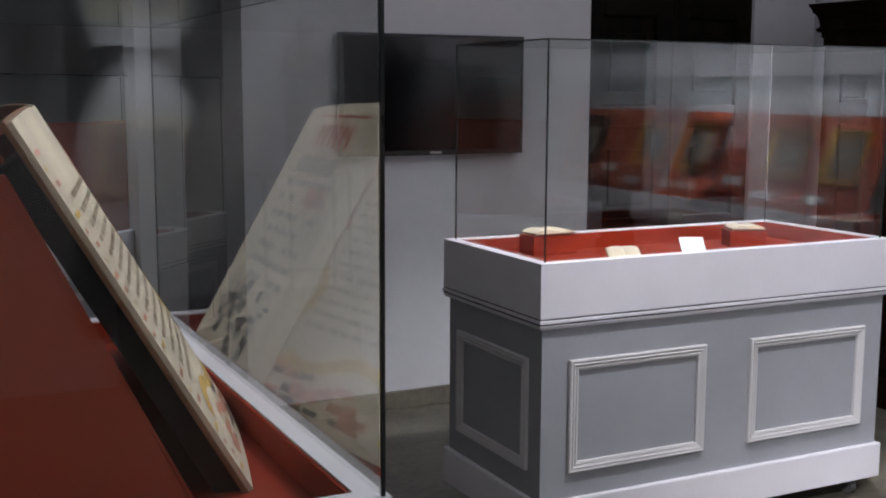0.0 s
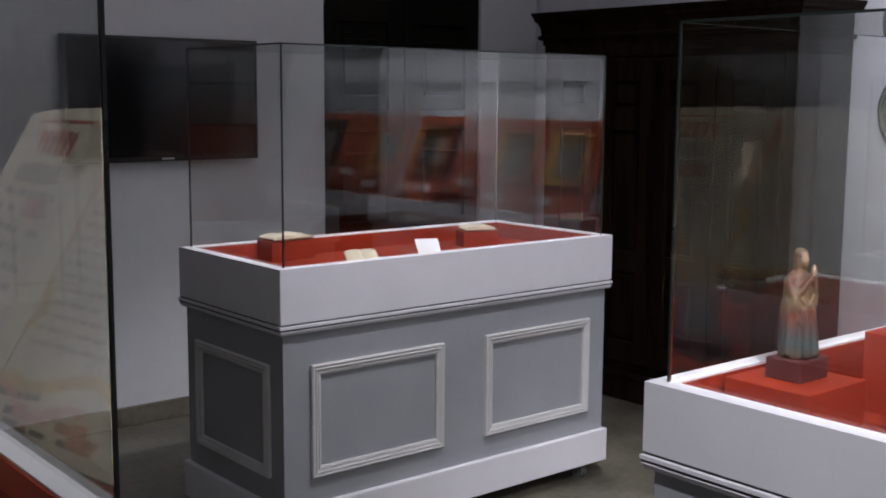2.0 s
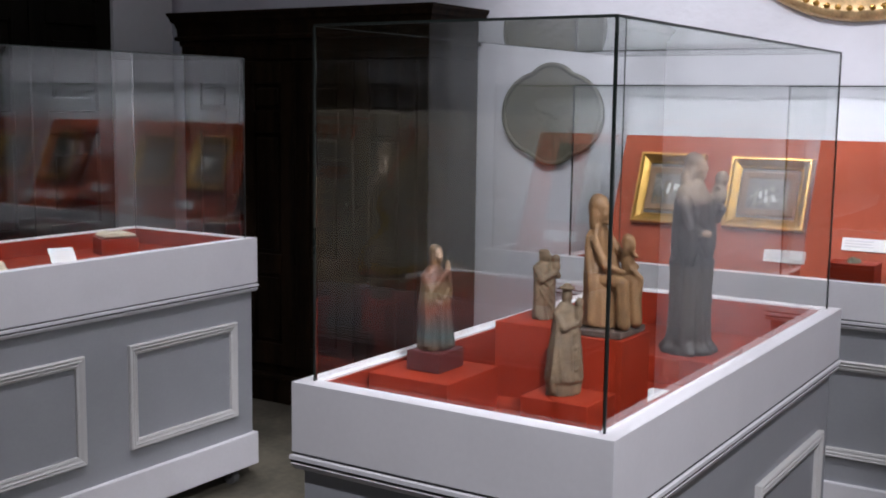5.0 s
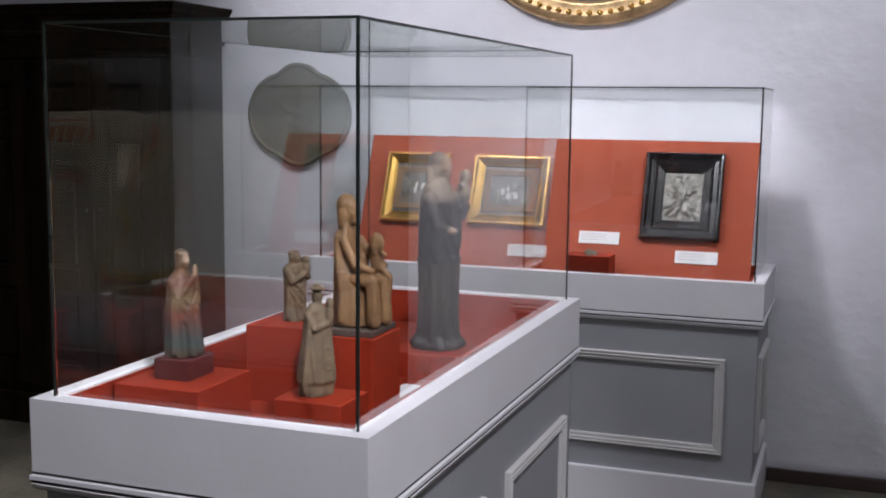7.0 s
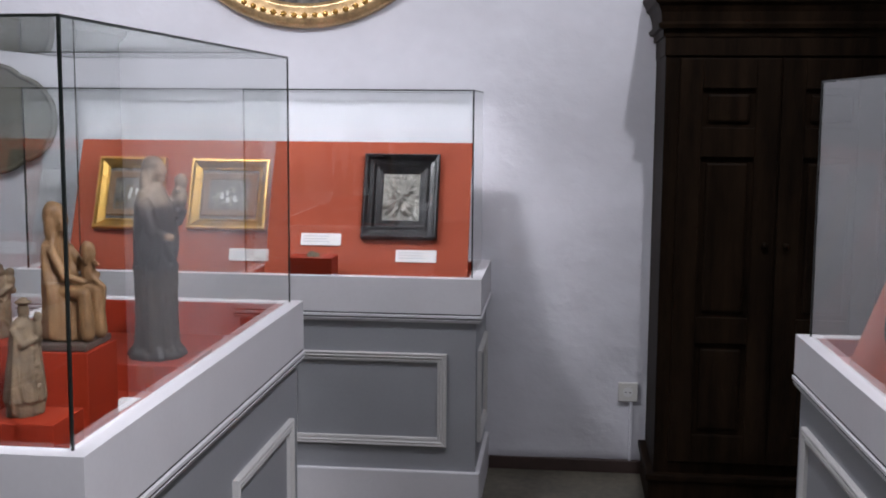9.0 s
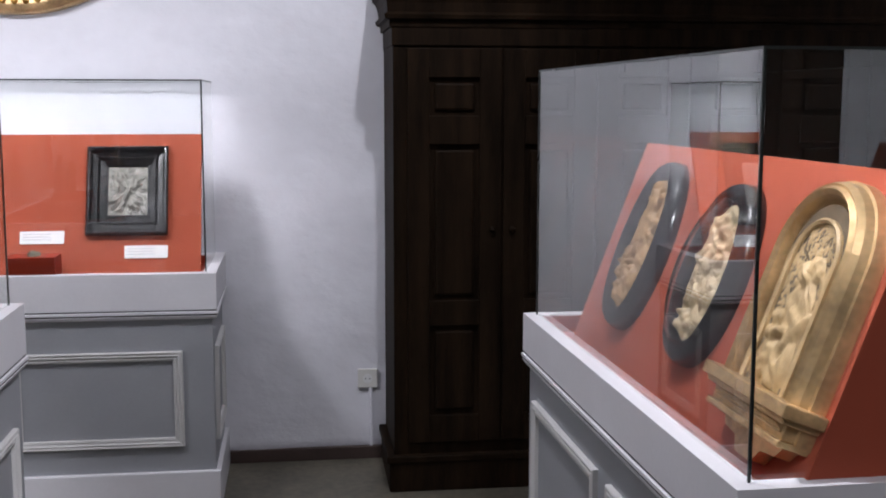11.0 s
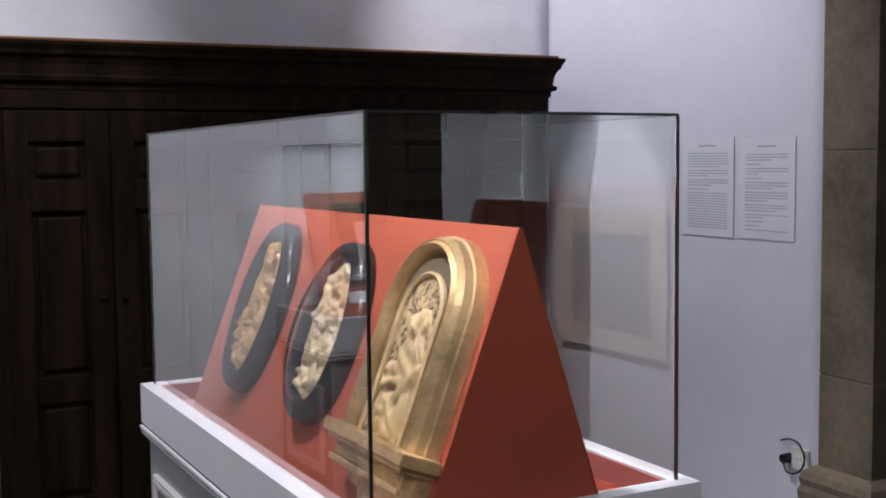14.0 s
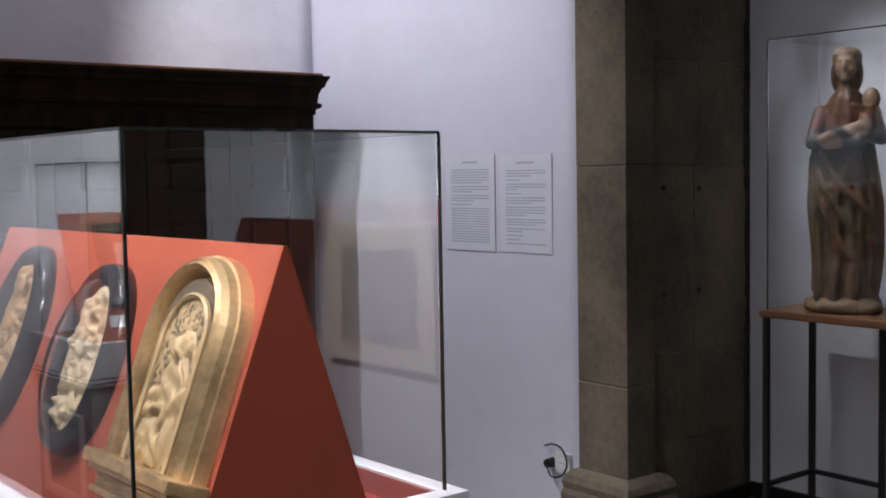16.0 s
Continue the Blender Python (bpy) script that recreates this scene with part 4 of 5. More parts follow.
def slab(name, u0, u1, v0, v1, h0, h1, mat, label):
    bm = bmesh.new()
    n = 26
    rows_ = []
    for i in range(n + 1):
        u = u0 + (u1 - u0) * i / n
        tuck = 0.012 * (abs(u - MID) / 0.53) ** 3
        rows_.append([bm.verts.new(on_page(u, v, h)) for v, h in ((v0, h0), (v0, h1), (v1 - tuck, h1), (v1 - tuck, h0))])
    for a, b in zip(rows_, rows_[1:]):
        for i in range(4):
            j = (i + 1) % 4
            bm.faces.new((a[i], b[i], b[j], a[j]))
    bm.faces.new(rows_[0])
    bm.faces.new(rows_[-1][::-1])
    return part(name, bm, mat, book, label)


for a, b in ((0.0, MID - 0.003), (MID + 0.003, BW)):
    slab("page_block", a, b, 0.0, BH, -0.008, 0.0, parchment, "thick curling parchment leaves")
    slab("cover", a - (0.006 if a == 0 else 0), b + (0.006 if a else 0), -0.008, BH + 0.006, -0.016, -0.0085, leather, "dark leather cover board")
slab("book_rest", 0.01, BW - 0.01, 0.0, BH - 0.05, -0.055, -0.0165, black_metal, "black rest behind the book")


def strokes(name, items, mat, label):
    """Flat painted strokes that follow the curl of the leaves: (u0, v0, u1, v1)."""
    bm = bmesh.new()
    for u0, v0, u1, v1 in items:
        k = max(1, int((u1 - u0) / 0.02))
        for i in range(k):
            a, b = u0 + (u1 - u0) * i / k, u0 + (u1 - u0) * (i + 1) / k
            bm.faces.new([bm.verts.new(on_page(*q, 0.0012)) for q in ((a, v0), (b, v0), (b, v1), (a, v1))])
    part(name, bm, mat, book, label)


rnd = random.Random(8)
black_s, grey_s, red_s, gold_s, rose_s, pale_s = [], [], [], [], [], []
# far leaf: headline, red capitals, staves and script
fu0, fu1 = 0.60, 1.0
red_s.append((fu0 + 0.02, 0.655, fu1 - 0.02, 0.662))
u = 0.68
while u < 0.93:
    red_s.append((u, 0.575, u + 0.018, 0.635))
    red_s.append((u + 0.022, 0.60, u + 0.03, 0.635))
    u += 0.042
u = 0.68
while u < 0.95:
    w = rnd.uniform(0.012, 0.026)
    grey_s.append((u, 0.505, u + w, 0.55))
    u += w + 0.008
rose_s.append((0.66, 0.425, 0.78, 0.47))
for z in (0.47, 0.43, 0.385, 0.345, 0.305, 0.265, 0.225):
    u = fu0 + 0.03
    while u < fu1 - 0.06:
        w = rnd.uniform(0.015, 0.06)
        if rnd.random() < 0.8:
            grey_s.append((u, z, u + w, z + 0.016))
        u += w + 0.012
for _ in range(46):
    u, v = rnd.uniform(fu0 + 0.03, fu1 - 0.03), rnd.uniform(0.04, 0.2)
    (black_s if rnd.random() < 0.55 else grey_s).append((u, v, u + rnd.uniform(0.01, 0.045), v + rnd.uniform(0.008, 0.03)))
for k in range(3):
    grey_s.append((0.566 + 0.012 * k, 0.02, 0.568 + 0.012 * k, 0.67))
# near leaf: block of script framed by painted scrolls
for i in range(14):
    z = 0.54 - i * 0.027
    u = 0.10
    while u < 0.43:
        w = rnd.uniform(0.02, 0.06)
        pale_s.append((u, z, min(0.44, u + w), z + 0.010))
        u += w + 0.01
for i in range(34):
    a = i / 34
    gold_s.append((0.455 + 0.03 * math.sin(a * 9), 0.10 + a * 0.30, 0.485 + 0.03 * math.sin(a * 9), 0.112 + a * 0.30))
    rose_s.append((0.45 + 0.02 * math.sin(a * 7), 0.40 + a * 0.26, 0.475 + 0.02 * math.sin(a * 7), 0.407 + a * 0.26))
    gold_s.append((0.08 + a * 0.36, 0.115 + 0.02 * math.sin(a * 6), 0.095 + a * 0.36, 0.14 + 0.02 * math.sin(a * 6)))
for _ in range(30):
    u, v = rnd.uniform(0.06, 0.46), rnd.uniform(0.01, 0.09)
    (rose_s if rnd.random() < 0.6 else black_s).append((u, v, u + rnd.uniform(0.02, 0.07), v + rnd.uniform(0.008, 0.02)))
for i in range(24):
    z = 0.03 + i * 0.027
    (rose_s if i % 3 else gold_s).append((0.02 + 0.01 * math.sin(i * 1.7), z, 0.045 + 0.02 * math.sin(i * 2.9), z + 0.009))
strokes("script", grey_s, ink_grey, "rows of faded unreadable script")
strokes("script", pale_s, ink_pale, "rows of pale brown unreadable script")
strokes("red_capitals", red_s, ink_red, "red painted capitals")
strokes("drawn_figure", black_s, ink, "dark pen drawing")
strokes("gold_scroll", gold_s, ink_gold, "ochre and gold painted scrolls")
strokes("rose_scroll", rose_s, ink_rose, "rose painted flourishes")


# ---- statues ----
def statue(name, m, rings, balls, limbs, mat, label, voxel, folds=0.10, seed=0.0, category="statue", drapes=()):
    """A carved figure: draped rings (z, rx, ry, ox, oy), balls (c, r), limbs (a, b, ra, rb), fused into one skin."""
    bm = bmesh.new()
    n = 40
    old = None
    zs = []
    for (z0, *p0), (z1, *p1) in zip(rings, rings[1:]):
        k = max(1, int(abs(z1 - z0) / (voxel * 2)))
        for i in range(k):
            f = i / k
            f2 = f * f * (3 - 2 * f)
            zs.append((z0 + (z1 - z0) * f, *[a + (b - a) * f2 for a, b in zip(p0, p1)]))
    zs.append(rings[-1])
    top = zs[-1][0]
    first = None
    for z, rx, ry, ox, oy in zs:
        ring = []
        for i in range(n):
            a = 2 * math.pi * i / n
            q = Vector((math.cos(a) * 2.2, math.sin(a) * 2.2, z / top * 2.0 + seed))
            w = 1 + folds * noise.noise(q * 1.6) + folds * 0.6 * math.sin(a * 9 + 5 * noise.noise(Vector((z / top * 3, seed, a * 0.3)))) * (1 - z / top * 0.7)
            ring.append(bm.verts.new((ox + rx * math.cos(a) * w, oy + ry * math.sin(a) * w, z)))
        if old:
            for i in range(n):
                j = (i + 1) % n
                bm.faces.new((old[i], old[j], ring[j], ring[i]))
        else:
            bm.faces.new(ring[::-1])
        old = ring
    bm.faces.new(old)
    for c, r in balls:
        r = (r, r, r) if not isinstance(r, tuple) else r
        ball(bm, c, *r, n=9)
    for a, b, ra, rb in limbs:
        tube(bm, a, b, ra, 10, rb)
        ball(bm, a, ra, ra, ra, n=6)
        ball(bm, b, rb, rb, rb, n=6)
    def girth(z):
        for (z0, *p0), (z1, *p1) in zip(rings, rings[1:]):
            if z0 <= z <= z1:
                f = (z - z0) / max(1e-6, z1 - z0)
                return [a + (b - a) * f for a, b in zip(p0, p1)]
        return rings[-1][1:]

    hgt = drapes[0] if drapes else 1
    for a0, z0, a1, z1, r in drapes[1:]:
        pts = []
        for i in range(9):
            f = i / 8
            a, z = radians(a0 + (a1 - a0) * f), (z0 + (z1 - z0) * f - 0.02 * math.sin(math.pi * f)) * hgt
            rx, ry, ox, oy = girth(max(0.0, z))
            pts.append((ox + rx * 1.02 * math.cos(a), oy + ry * 1.02 * math.sin(a), max(r * hgt * 0.5, z)))
        for p, q in zip(pts, pts[1:]):
            tube(bm, p, q, r * hgt, 8)
            ball(bm, q, r * hgt, r * hgt, r * hgt, n=4)
    ob = part(name, bm, mat, m=m, smooth=True)
    rm = ob.modifiers.new("fuse", "REMESH")
    rm.mode, rm.voxel_size, rm.use_smooth_shade = "VOXEL", voxel, True
    return tagged(ob, label, category)


# folds of cloth, as (angle, height, angle, height, thickness) in units of the figure's height; the front is at -90
SKIRT = [(a, 0.46, a + d, 0.015, 0.016) for a, d in ((-160, 8), (-138, -6), (-118, 10), (-98, -8), (-78, 6), (-58, -10), (-38, 8), (-20, 0), (20, 5), (60, -5), (100, 5), (140, 0))]
MANTLE = [(-150, 0.66, -45, 0.34, 0.020), (-155, 0.58, -60, 0.25, 0.018), (-150, 0.48, -80, 0.18, 0.018), (-30, 0.68, -110, 0.44, 0.016), (-160, 0.74, -168, 0.05, 0.024), (-20, 0.74, -12, 0.05, 0.024), (-45, 0.34, -35, 0.04, 0.020)]


def head(c, s, back=1.0):
    """A head with brow, nose, mouth, chin and a covering; c: its middle, s: half its height."""
    parts_ = [((0, -0.36, -0.02), (0.60, 0.70, 0.92)), ((0, 0.18, 0.18), (0.84, 0.82, 0.90)), ((0, 0.38 * back, -0.55), (0.74, 0.46, 1.0)), ((0, -1.08, -0.10), (0.12, 0.20, 0.26)), ((0, -0.90, 0.26), (0.42, 0.18, 0.09)),
              ((0, -0.98, -0.47), (0.22, 0.12, 0.08)), ((0, -0.86, -0.74), (0.27, 0.22, 0.17)), ((0.66, 0.06, -0.45), (0.30, 0.42, 0.85)), ((-0.66, 0.06, -0.45), (0.30, 0.42, 0.85)), ((0, 0.05, 0.42), (0.92, 0.86, 0.62)), ((0.33, -0.82, -0.22), (0.2, 0.2, 0.24)), ((-0.33, -0.82, -0.22), (0.2, 0.2, 0.24))]
    return [((c[0] + a[0] * s, c[1] + a[1] * s, c[2] + a[2] * s), (r[0] * s, r[1] * s, r[2] * s)) for a, r in parts_]


# faces look along local -y
def madonna(h):
    k = h / 0.9
    rings = [(0.0, 0.12, 0.10, 0, 0), (0.05, 0.105, 0.09, 0, 0), (0.15, 0.115, 0.09, 0.01, 0), (0.34, 0.125, 0.09, 0.0, 0), (0.50, 0.108, 0.08, -0.01, 0), (0.57, 0.088, 0.07, -0.005, 0), (0.64, 0.088, 0.062, 0, 0.005), (0.69, 0.078, 0.052, 0, 0.005), (0.72, 0.06, 0.045, 0, 0.005), (0.745, 0.032, 0.034, 0, 0.0), (0.78, 0.03, 0.034, 0, 0)]
    balls = head((0, 0.0, 0.822), 0.064) + [((0.10, -0.075, 0.70), (0.034, 0.036, 0.040)), ((0.09, -0.09, 0.63), (0.035, 0.035, 0.055))]
    limbs = [((-0.095, 0, 0.66), (-0.118, -0.06, 0.56), 0.034, 0.03), ((-0.118, -0.06, 0.56), (0.06, -0.12, 0.56), 0.032, 0.024), ((0.095, 0, 0.66), (0.13, -0.06, 0.57), 0.034, 0.03), ((0.14, -0.07, 0.57), (0.02, -0.12, 0.59), 0.03, 0.022),
             ((0.08, -0.10, 0.61), (-0.04, -0.125, 0.585), 0.026, 0.018), ((-0.04, -0.125, 0.585), (-0.10, -0.11, 0.56), 0.018, 0.013), ((0.10, -0.1, 0.66), (0.04, -0.12, 0.68), 0.015, 0.012)]

    def s(q):
        return tuple(a * k for a in q) if isinstance(q, tuple) else q * k
    return [s(r) for r in rings], [(s(c), s(r)) for c, r in balls], [(s(a), s(b), ra * k, rb * k) for a, b, ra, rb in limbs]


DECK_C = C_TOP - 0.10


def block(x0, y0, x1, y1, z1, label):
    return tagged(part("display_block", boxes((x0, y0, DECK_C, x1, y1, z1), bevel=0.002), red_felt), label, "display block", group="red display blocks")


def scaled(k, rings, balls, limbs, slim=1.0):
    w = k * slim

    def place(q):
        return (q[0] * w, q[1] * w, q[2] * k)

    def size(q):
        return place(q) if isinstance(q, tuple) else (q * w, q * w, q * k)
    return [(z * k, rx * w, ry * w, ox * w, oy * w) for z, rx, ry, ox, oy in rings], [(place(c), size(r)) for c, r in balls], [(place(a), place(b), ra * w, rb * w) for a, b, ra, rb in limbs]


# blocks and figures on the case floor
block(1.91, 1.195, 2.114, 1.39, 0.987, "low red covered block under the praying figure")
block(1.922, 0.894, 2.044, 1.037, 0.987, "low red covered block under the small robed figure")
block(2.217, 1.10, 2.42, 1.263, 1.062, "high red covered block behind the other figures")
block(2.168, 0.937, 2.318, 1.098, 1.062, "red covered block under the seated figure")
block(2.535, 0.865, 2.745, 1.06, 0.955, "low red covered block under the tall standing figure")

# praying figure with long hair, unit height
rings = [(0.0, 0.20, 0.17, 0, 0), (0.08, 0.205, 0.17, 0, 0), (0.3, 0.20, 0.16, 0, 0), (0.48, 0.20, 0.16, -0.01, 0), (0.58, 0.19, 0.15, 0, 0), (0.68, 0.19, 0.14, 0, 0), (0.76, 0.13, 0.10, 0, 0.01), (0.80, 0.07, 0.07, 0, 0.01), (0.84, 0.06, 0.06, 0, 0)]
balls = head((0, -0.01, 0.905), 0.092) + [((0, -0.20, 0.80), (0.035, 0.035, 0.07)), ((0.14, -0.04, 0.5), (0.08, 0.10, 0.1)), ((-0.15, -0.04, 0.48), (0.08, 0.10, 0.12))]
limbs = [((-0.17, 0, 0.70), (-0.16, -0.08, 0.56), 0.062, 0.055), ((-0.16, -0.08, 0.56), (-0.01, -0.20, 0.76), 0.05, 0.032), ((0.17, 0, 0.70), (0.16, -0.08, 0.56), 0.062, 0.055), ((0.16, -0.08, 0.56), (0.01, -0.20, 0.76), 0.05, 0.032), ((0.06, -0.14, 0.45), (0.1, -0.17, 0.05), 0.05, 0.06), ((-0.05, -0.14, 0.45), (-0.04, -0.18, 0.05), 0.05, 0.06)]
tagged(part("statue_base", boxes((1.973, 1.256, 0.987, 2.072, 1.338, 1.030), bevel=0.003), base_wood), "dark red wooden base under a small statue", "base")
statue("small_statue", pose(2.02, 1.299, 1.030, 0, 0, -8), *scaled(0.222, rings, balls, limbs, 0.80), paint_small, "small painted wooden figure with clasped arms, worn red and green", 0.0026, 0.06, 1.0, drapes=[0.222] + SKIRT + MANTLE)
# conical robed figure with a flat hat and a child
rings = [(0.0, 0.25, 0.20, 0, 0), (0.1, 0.245, 0.20, 0, 0), (0.13, 0.275, 0.225, 0, 0), (0.35, 0.235, 0.20, 0, 0), (0.6, 0.19, 0.16, 0, 0), (0.78, 0.15, 0.12, 0, 0), (0.84, 0.08, 0.07, 0, 0)]
balls = [((0, -0.02, 0.90), (0.07, 0.075, 0.08)), ((0, -0.02, 0.975), (0.11, 0.11, 0.018)), ((0, -0.02, 0.99), (0.06, 0.06, 0.03)), ((0.10, -0.15, 0.84), 0.055), ((0.09, -0.15, 0.74), (0.06, 0.06, 0.09))]
balls += [((0.03 * math.sin(i * 2.1), -0.155 - 0.014 * (8 - i) * 0.5, 0.18 + i * 0.065), 0.026) for i in range(8)]
limbs = [((-0.15, 0, 0.74), (-0.14, -0.13, 0.62), 0.055, 0.045), ((-0.14, -0.13, 0.62), (0.04, -0.18, 0.66), 0.042, 0.03), ((0.15, 0, 0.74), (0.14, -0.12, 0.64), 0.05, 0.042)]
statue("small_statue", pose(1.99, 0.978, 0.987, 0, 0, -20), *scaled(0.214, rings, balls, limbs, 0.70), wood_grey, "small greyish cone-robed figure with a flat hat and child", 0.0026, 0.05, 2.0, drapes=[0.212] + MANTLE[4:6] + [(-100, 0.6, -96, 0.14, 0.014), (-70, 0.6, -60, 0.14, 0.014), (-150, 0.5, -130, 0.15, 0.012)])
# tiny worn figure
rings = [(0.0, 0.17, 0.15, 0, 0), (0.1, 0.165, 0.14, 0, 0), (0.4, 0.165, 0.13, 0, 0), (0.7, 0.17, 0.13, 0, 0), (0.8, 0.14, 0.11, 0, 0), (0.84, 0.07, 0.07, 0, 0)]
balls = [((0, -0.01, 0.90), (0.09, 0.09, 0.10)), ((0, 0.01, 0.965), (0.085, 0.085, 0.045)), ((0.13, -0.10, 0.87), 0.065), ((0.12, -0.11, 0.76), (0.07, 0.07, 0.1))]
limbs = [((-0.15, 0, 0.74), (-0.14, -0.11, 0.58), 0.06, 0.05), ((-0.14, -0.11, 0.58), (0.08, -0.16, 0.68), 0.045, 0.035), ((0.15, 0, 0.74), (0.17, -0.10, 0.62), 0.06, 0.05)]
statue("small_statue", pose(2.305, 1.188, 1.062, 0, 0, -20), *scaled(0.158, rings, balls, limbs), wood_grey, "tiny worn grey carved figure carrying a child", 0.0022, 0.10, 3.0, drapes=[0.158] + SKIRT[::2] + MANTLE)
# tall hooded figure
rings = [(0.0, 0.155, 0.15, 0, 0), (0.03, 0.155, 0.15, 0, 0), (0.045, 0.12, 0.11, 0, 0), (0.2, 0.12, 0.10, 0, 0), (0.42, 0.125, 0.10, 0.0, 0), (0.46, 0.135, 0.11, 0, 0), (0.62, 0.145, 0.11, 0, 0), (0.74, 0.14, 0.10, 0, 0), (0.81, 0.10, 0.075, 0, 0.01), (0.845, 0.05, 0.05, 0, 0)]
balls = head((0, 0.0, 0.915), 0.066) + [((0, 0.03, 0.85), (0.075, 0.045, 0.08)), ((0.13, -0.11, 0.855), 0.04), ((0.12, -0.10, 0.775), (0.045, 0.045, 0.065)), ((-0.14, -0.04, 0.56), (0.045, 0.06, 0.10))]
limbs = [((-0.13, 0, 0.75), (-0.15, -0.06, 0.62), 0.045, 0.04), ((-0.15, -0.06, 0.62), (-0.10, -0.14, 0.60), 0.035, 0.022), ((-0.15, -0.06, 0.60), (-0.15, -0.06, 0.46), 0.035, 0.02), ((0.12, 0, 0.74), (0.15, -0.07, 0.66), 0.045, 0.04), ((0.15, -0.07, 0.66), (0.08, -0.14, 0.71), 0.035, 0.024), ((0.11, -0.10, 0.80), (0.04, -0.12, 0.82), 0.016, 0.012)]
statue("tall_statue", pose(2.635, 0.966, 0.955, 0, 0, -4), *scaled(0.49, rings, balls, limbs, 0.86), paint_tall, "tall blackened wooden hooded mother carrying a child", 0.0042, 0.05, 4.0, drapes=[0.49] + SKIRT + MANTLE)
# seated figure with a child on the lap
rings = [(0, 0.075, 0.085, 0, 0.015), (0.05, 0.075, 0.08, 0, 0.015), (0.10, 0.072, 0.075, 0, 0.015), (0.145, 0.065, 0.06, 0, 0.03), (0.19, 0.052, 0.04, 0, 0.05), (0.235, 0.048, 0.038, 0, 0.052), (0.262, 0.024, 0.024, 0, 0.048), (0.28, 0.022, 0.022, 0, 0.045)]
balls = head((0, 0.044, 0.306), 0.042) + head((0.02, -0.068, 0.222), 0.026, 0.5) + [((0.035, -0.065, 0.222), (0.02, 0.022, 0.025)), ((0.035, -0.058, 0.175), (0.026, 0.026, 0.042))]
limbs = [((-0.05, 0.025, 0.225), (-0.06, -0.03, 0.165), 0.018, 0.016), ((-0.06, -0.03, 0.165), (-0.03, -0.08, 0.15), 0.015, 0.012), ((0.05, 0.025, 0.225), (0.065, -0.03, 0.17), 0.018, 0.016), ((0.065, -0.03, 0.17), (0.05, -0.085, 0.16), 0.015, 0.012),
         ((-0.036, 0.0, 0.125), (-0.042, -0.085, 0.12), 0.028, 0.025), ((0.036, 0.0, 0.125), (0.042, -0.085, 0.12), 0.028, 0.025), ((-0.042, -0.085, 0.12), (-0.042, -0.095, 0.015), 0.024, 0.026), ((0.042, -0.085, 0.12), (0.042, -0.095, 0.015), 0.024, 0.026), ((0.03, -0.07, 0.16), (0.04, -0.115, 0.13), 0.013, 0.01), ((0.04, -0.115, 0.13), (0.04, -0.11, 0.08), 0.01, 0.009), ((0.03, -0.07, 0.2), (0.02, -0.105, 0.19), 0.011, 0.008)]
statue("seated_statue", pose(2.24, 1.004, 1.079, 0, 0, -8), *scaled(0.80, rings, balls, limbs, 0.72), wood_old, "honey-brown carved seated mother with a child on her lap", 0.003, 0.04, 5.0, drapes=[0.24, (-150, 0.9, -130, 0.5, 0.03), (-30, 0.9, -50, 0.5, 0.03), (-110, 0.4, -112, 0.03, 0.04), (-90, 0.4, -90, 0.03, 0.04), (-70, 0.4, -68, 0.03, 0.04), (180, 0.8, 178, 0.05, 0.04), (0, 0.8, 2, 0.05, 0.04)])
tagged(part("statue_base", boxes((2.178, 0.945, 1.062, 2.31, 1.055, 1.077), bevel=0.003), wood_black), "thin dark wooden base under the seated figure", "base")
label_card(pose(2.402, 0.969, DECK_C + 0.001, 0, 0, -2), 0.13, 0.042, "small white exhibit label lying on the red case floor")

# ---- open books in the far case ----
DECK_B = B_TOP - 0.065


def small_book(x, y, turn, label, w=0.17, d=0.12, tilt=0, stand=0.0):
    z = DECK_B + stand
    if stand:
        tagged(part("book_stand", boxes((-w / 2 - 0.01, -d / 2, 0, w / 2 + 0.01, d / 2, stand), bevel=0.002), red_felt, m=pose(x, y, DECK_B, 0, 0, turn)), "small red covered block under an open book", "display block")
    bk = empty("open_book", pose(x, y, z + 0.004, tilt, 0, turn), label, "book", group="small open books")
    part("cover", boxes((-w / 2 - 0.004, -d / 2 - 0.004, 0, w / 2 + 0.004, d / 2 + 0.004, 0.004)), leather, bk, "brown leather cover")
    for s in (-1, 1):
        bm = bmesh.new()
        n = 10
        prof = [(s * w / 2 * i / n, 0.006 + 0.011 * math.sin(math.pi * min(1, 0.15 + i / n * 0.85)) ** 0.7) for i in range(n + 1)]
        lo = [[bm.verts.new((x_, y_, 0.004)) for y_ in (-d / 2, d / 2)] for x_, _ in prof]
        hi = [[bm.verts.new((x_, y_, z_)) for y_ in (-d / 2, d / 2)] for x_, z_ in prof]
        for i in range(n):
            bm.faces.new((hi[i][0], hi[i + 1][0], hi[i + 1][1], hi[i][1]))
            for k in (0, 1):
                bm.faces.new((lo[i][k], lo[i + 1][k], hi[i + 1][k], hi[i][k]))
        bm.faces.new((lo[n][0], lo[n][1], hi[n][1], hi[n][0]))
        part("page_block", bm, parchment, bk, "curved cream pages")


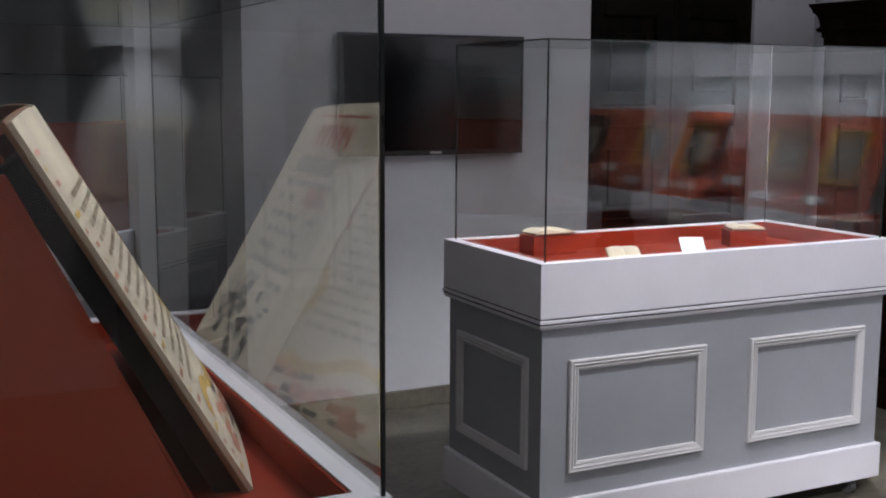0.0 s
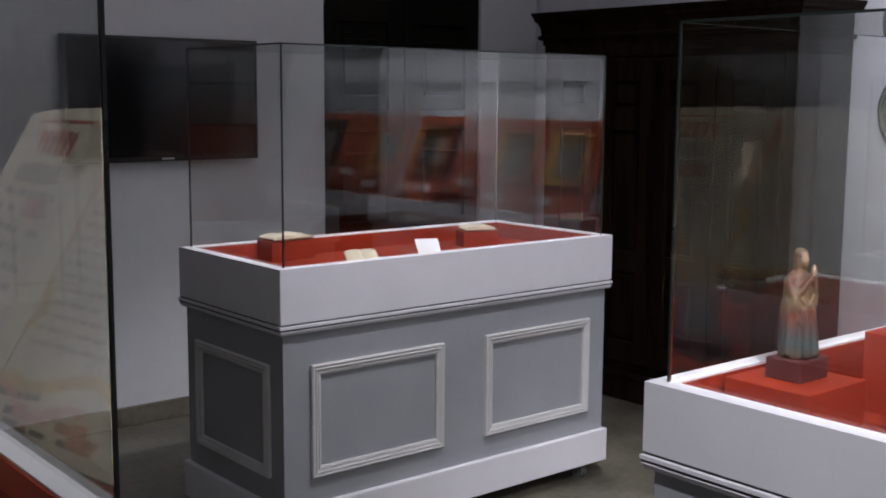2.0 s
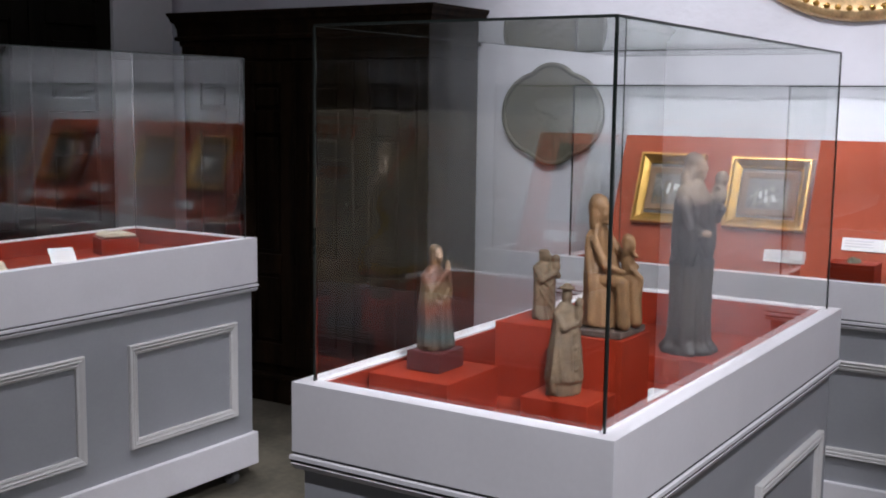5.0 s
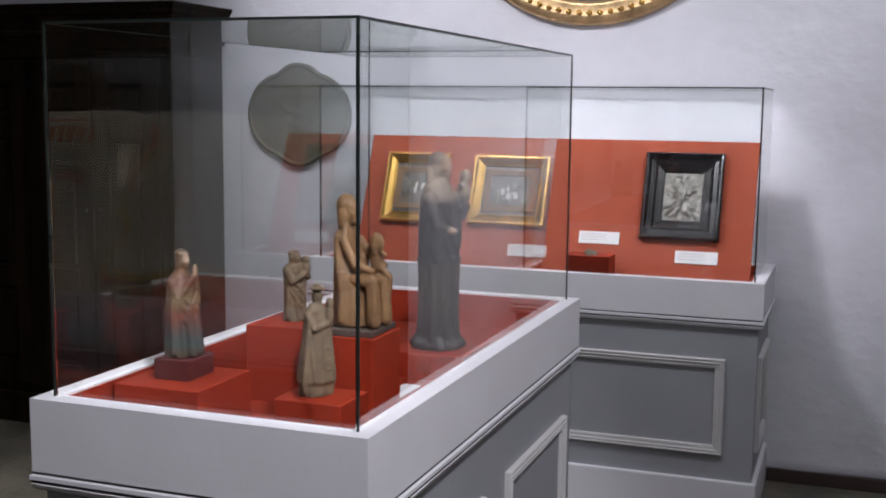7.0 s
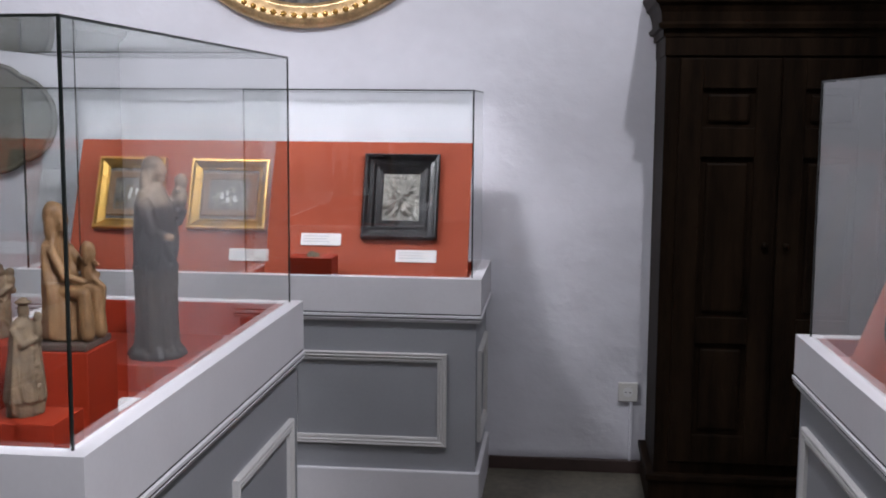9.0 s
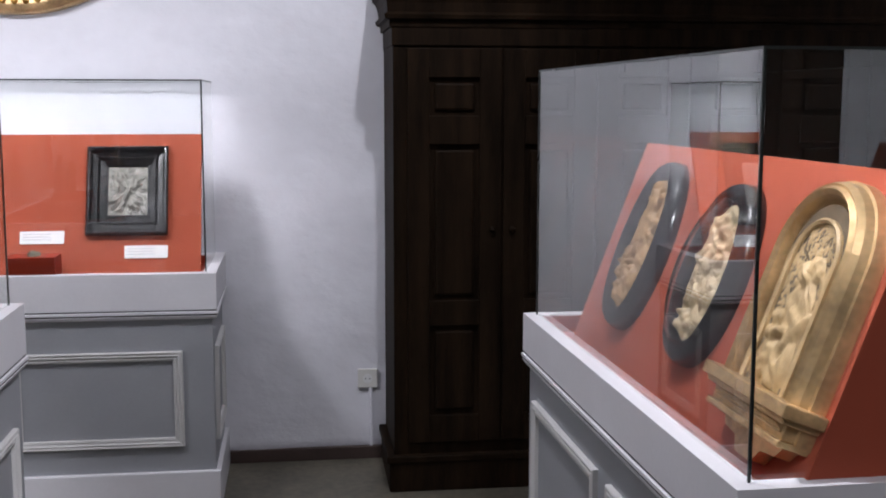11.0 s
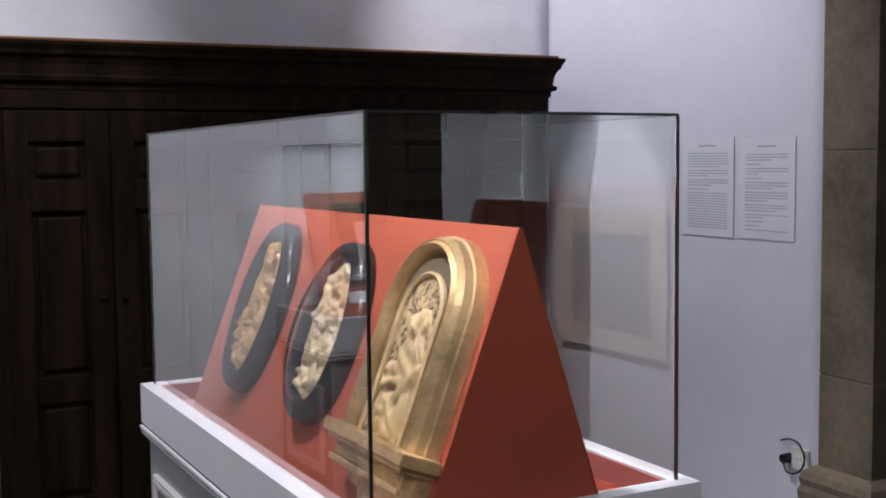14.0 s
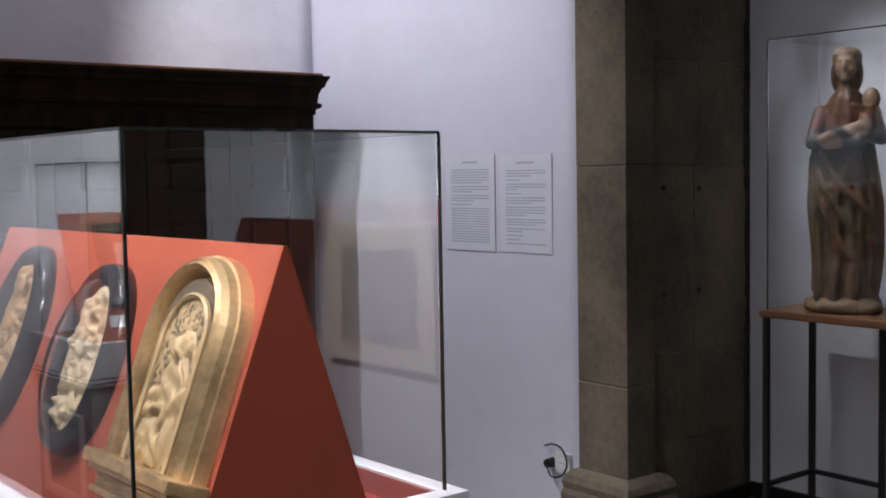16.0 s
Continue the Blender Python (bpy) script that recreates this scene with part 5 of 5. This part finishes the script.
small_book(2.29, 3.665, 3, "small open book with cream pages on a red block", 0.17, 0.10, 0, 0.073)
small_book(3.11, 3.51, -22, "small open book with cream pages by the case rim", 0.13, 0.10, 0, 0.065)
small_book(2.385, 3.305, -18, "small book propped open with a pale page", 0.12, 0.09, 30, 0.022)
tagged(part("loose_leaf", boxes((-0.045, -0.065, 0, 0.045, 0.065, 0.003)), card, m=pose(2.68, 3.29, DECK_B + 0.032, 42, 0, -22)), "white card leaning on a small red block", "card")
tagged(part("card_stand", boxes((-0.04, -0.01, 0, 0.04, 0.05, 0.025)), red_felt, m=pose(2.695, 3.30, DECK_B, 0, 0, -22)), "tiny red covered block behind a card", "display block")
wedge(GM, -0.6, 0.6, -0.2, 0.05, 0.2, 0.88 - 0.049, 1.38, "tent-shaped red stand in the back room case")

# ---- statue on its table in the recess ----
tb = empty("side_table", Matrix.Translation((0, 0, 0)), "slim wooden-topped table on black metal legs", "table")
TZ = 1.069
part("tabletop", boxes((1.86, -3.585, TZ - 0.027, 2.418, -3.265, TZ), bevel=0.006), table_wood, tb, "varnished reddish wooden top")
for lx, ly in ((2.400, -3.285), (2.400, -3.555), (1.885, -3.285), (2.125, -3.555)):
    part("leg", boxes((lx - 0.010, ly - 0.010, NZ, lx + 0.010, ly + 0.010, TZ - 0.028), bevel=0.002), black_metal, tb)
part("stretcher", boxes((2.125, -3.562, 0.45, 2.39, -3.548, 0.466)), black_metal, tb)
part("stretcher", boxes((2.393, -3.546, 0.45, 2.407, -3.295, 0.466)), black_metal, tb)
r_, b_, l_ = madonna(1.0)
statue("madonna_statue", pose(2.182, -3.42, TZ + 0.03, 0, 0, 205), *scaled(0.862, r_, b_, l_, 0.88), paint_large, "worn painted wooden statue of a mother holding a child", 0.0055, 0.10, 6.0, drapes=[0.86] + SKIRT + MANTLE)
bm = bmesh.new()
ball(bm, (0, 0, 0.018), 0.135, 0.115, 0.042, n=14)
for q in bm.verts:
    q.co *= 1 + 0.22 * noise.noise(q.co * 22)
    q.co.z = max(q.co.z, 0.0)
tagged(part("statue_base", bm, wood_multi, smooth=True, m=pose(2.182, -3.42, TZ + 0.001)), "dark rocky carved base under the large statue", "base")
ac = empty("acrylic_cover", Matrix.Translation((0, 0, 0)), "tall clear acrylic cover over the large statue", "cover")
ax_, bx_, ay_, by_, z0, z1 = 1.88, 2.392, -3.575, -3.275, TZ + 0.001, 1.981
for a in ((ax_, ay_, z0, ax_ + 0.004, by_, z1), (bx_ - 0.004, ay_, z0, bx_, by_, z1), (ax_ + 0.005, ay_, z0, bx_ - 0.005, ay_ + 0.004, z1), (ax_ + 0.005, by_ - 0.004, z0, bx_ - 0.005, by_, z1), (ax_, ay_, z1 + 0.0005, bx_, by_, z1 + 0.0045)):
    ob = part("acrylic_sheet", boxes(a), acrylic, ac)
    ob.visible_shadow = False
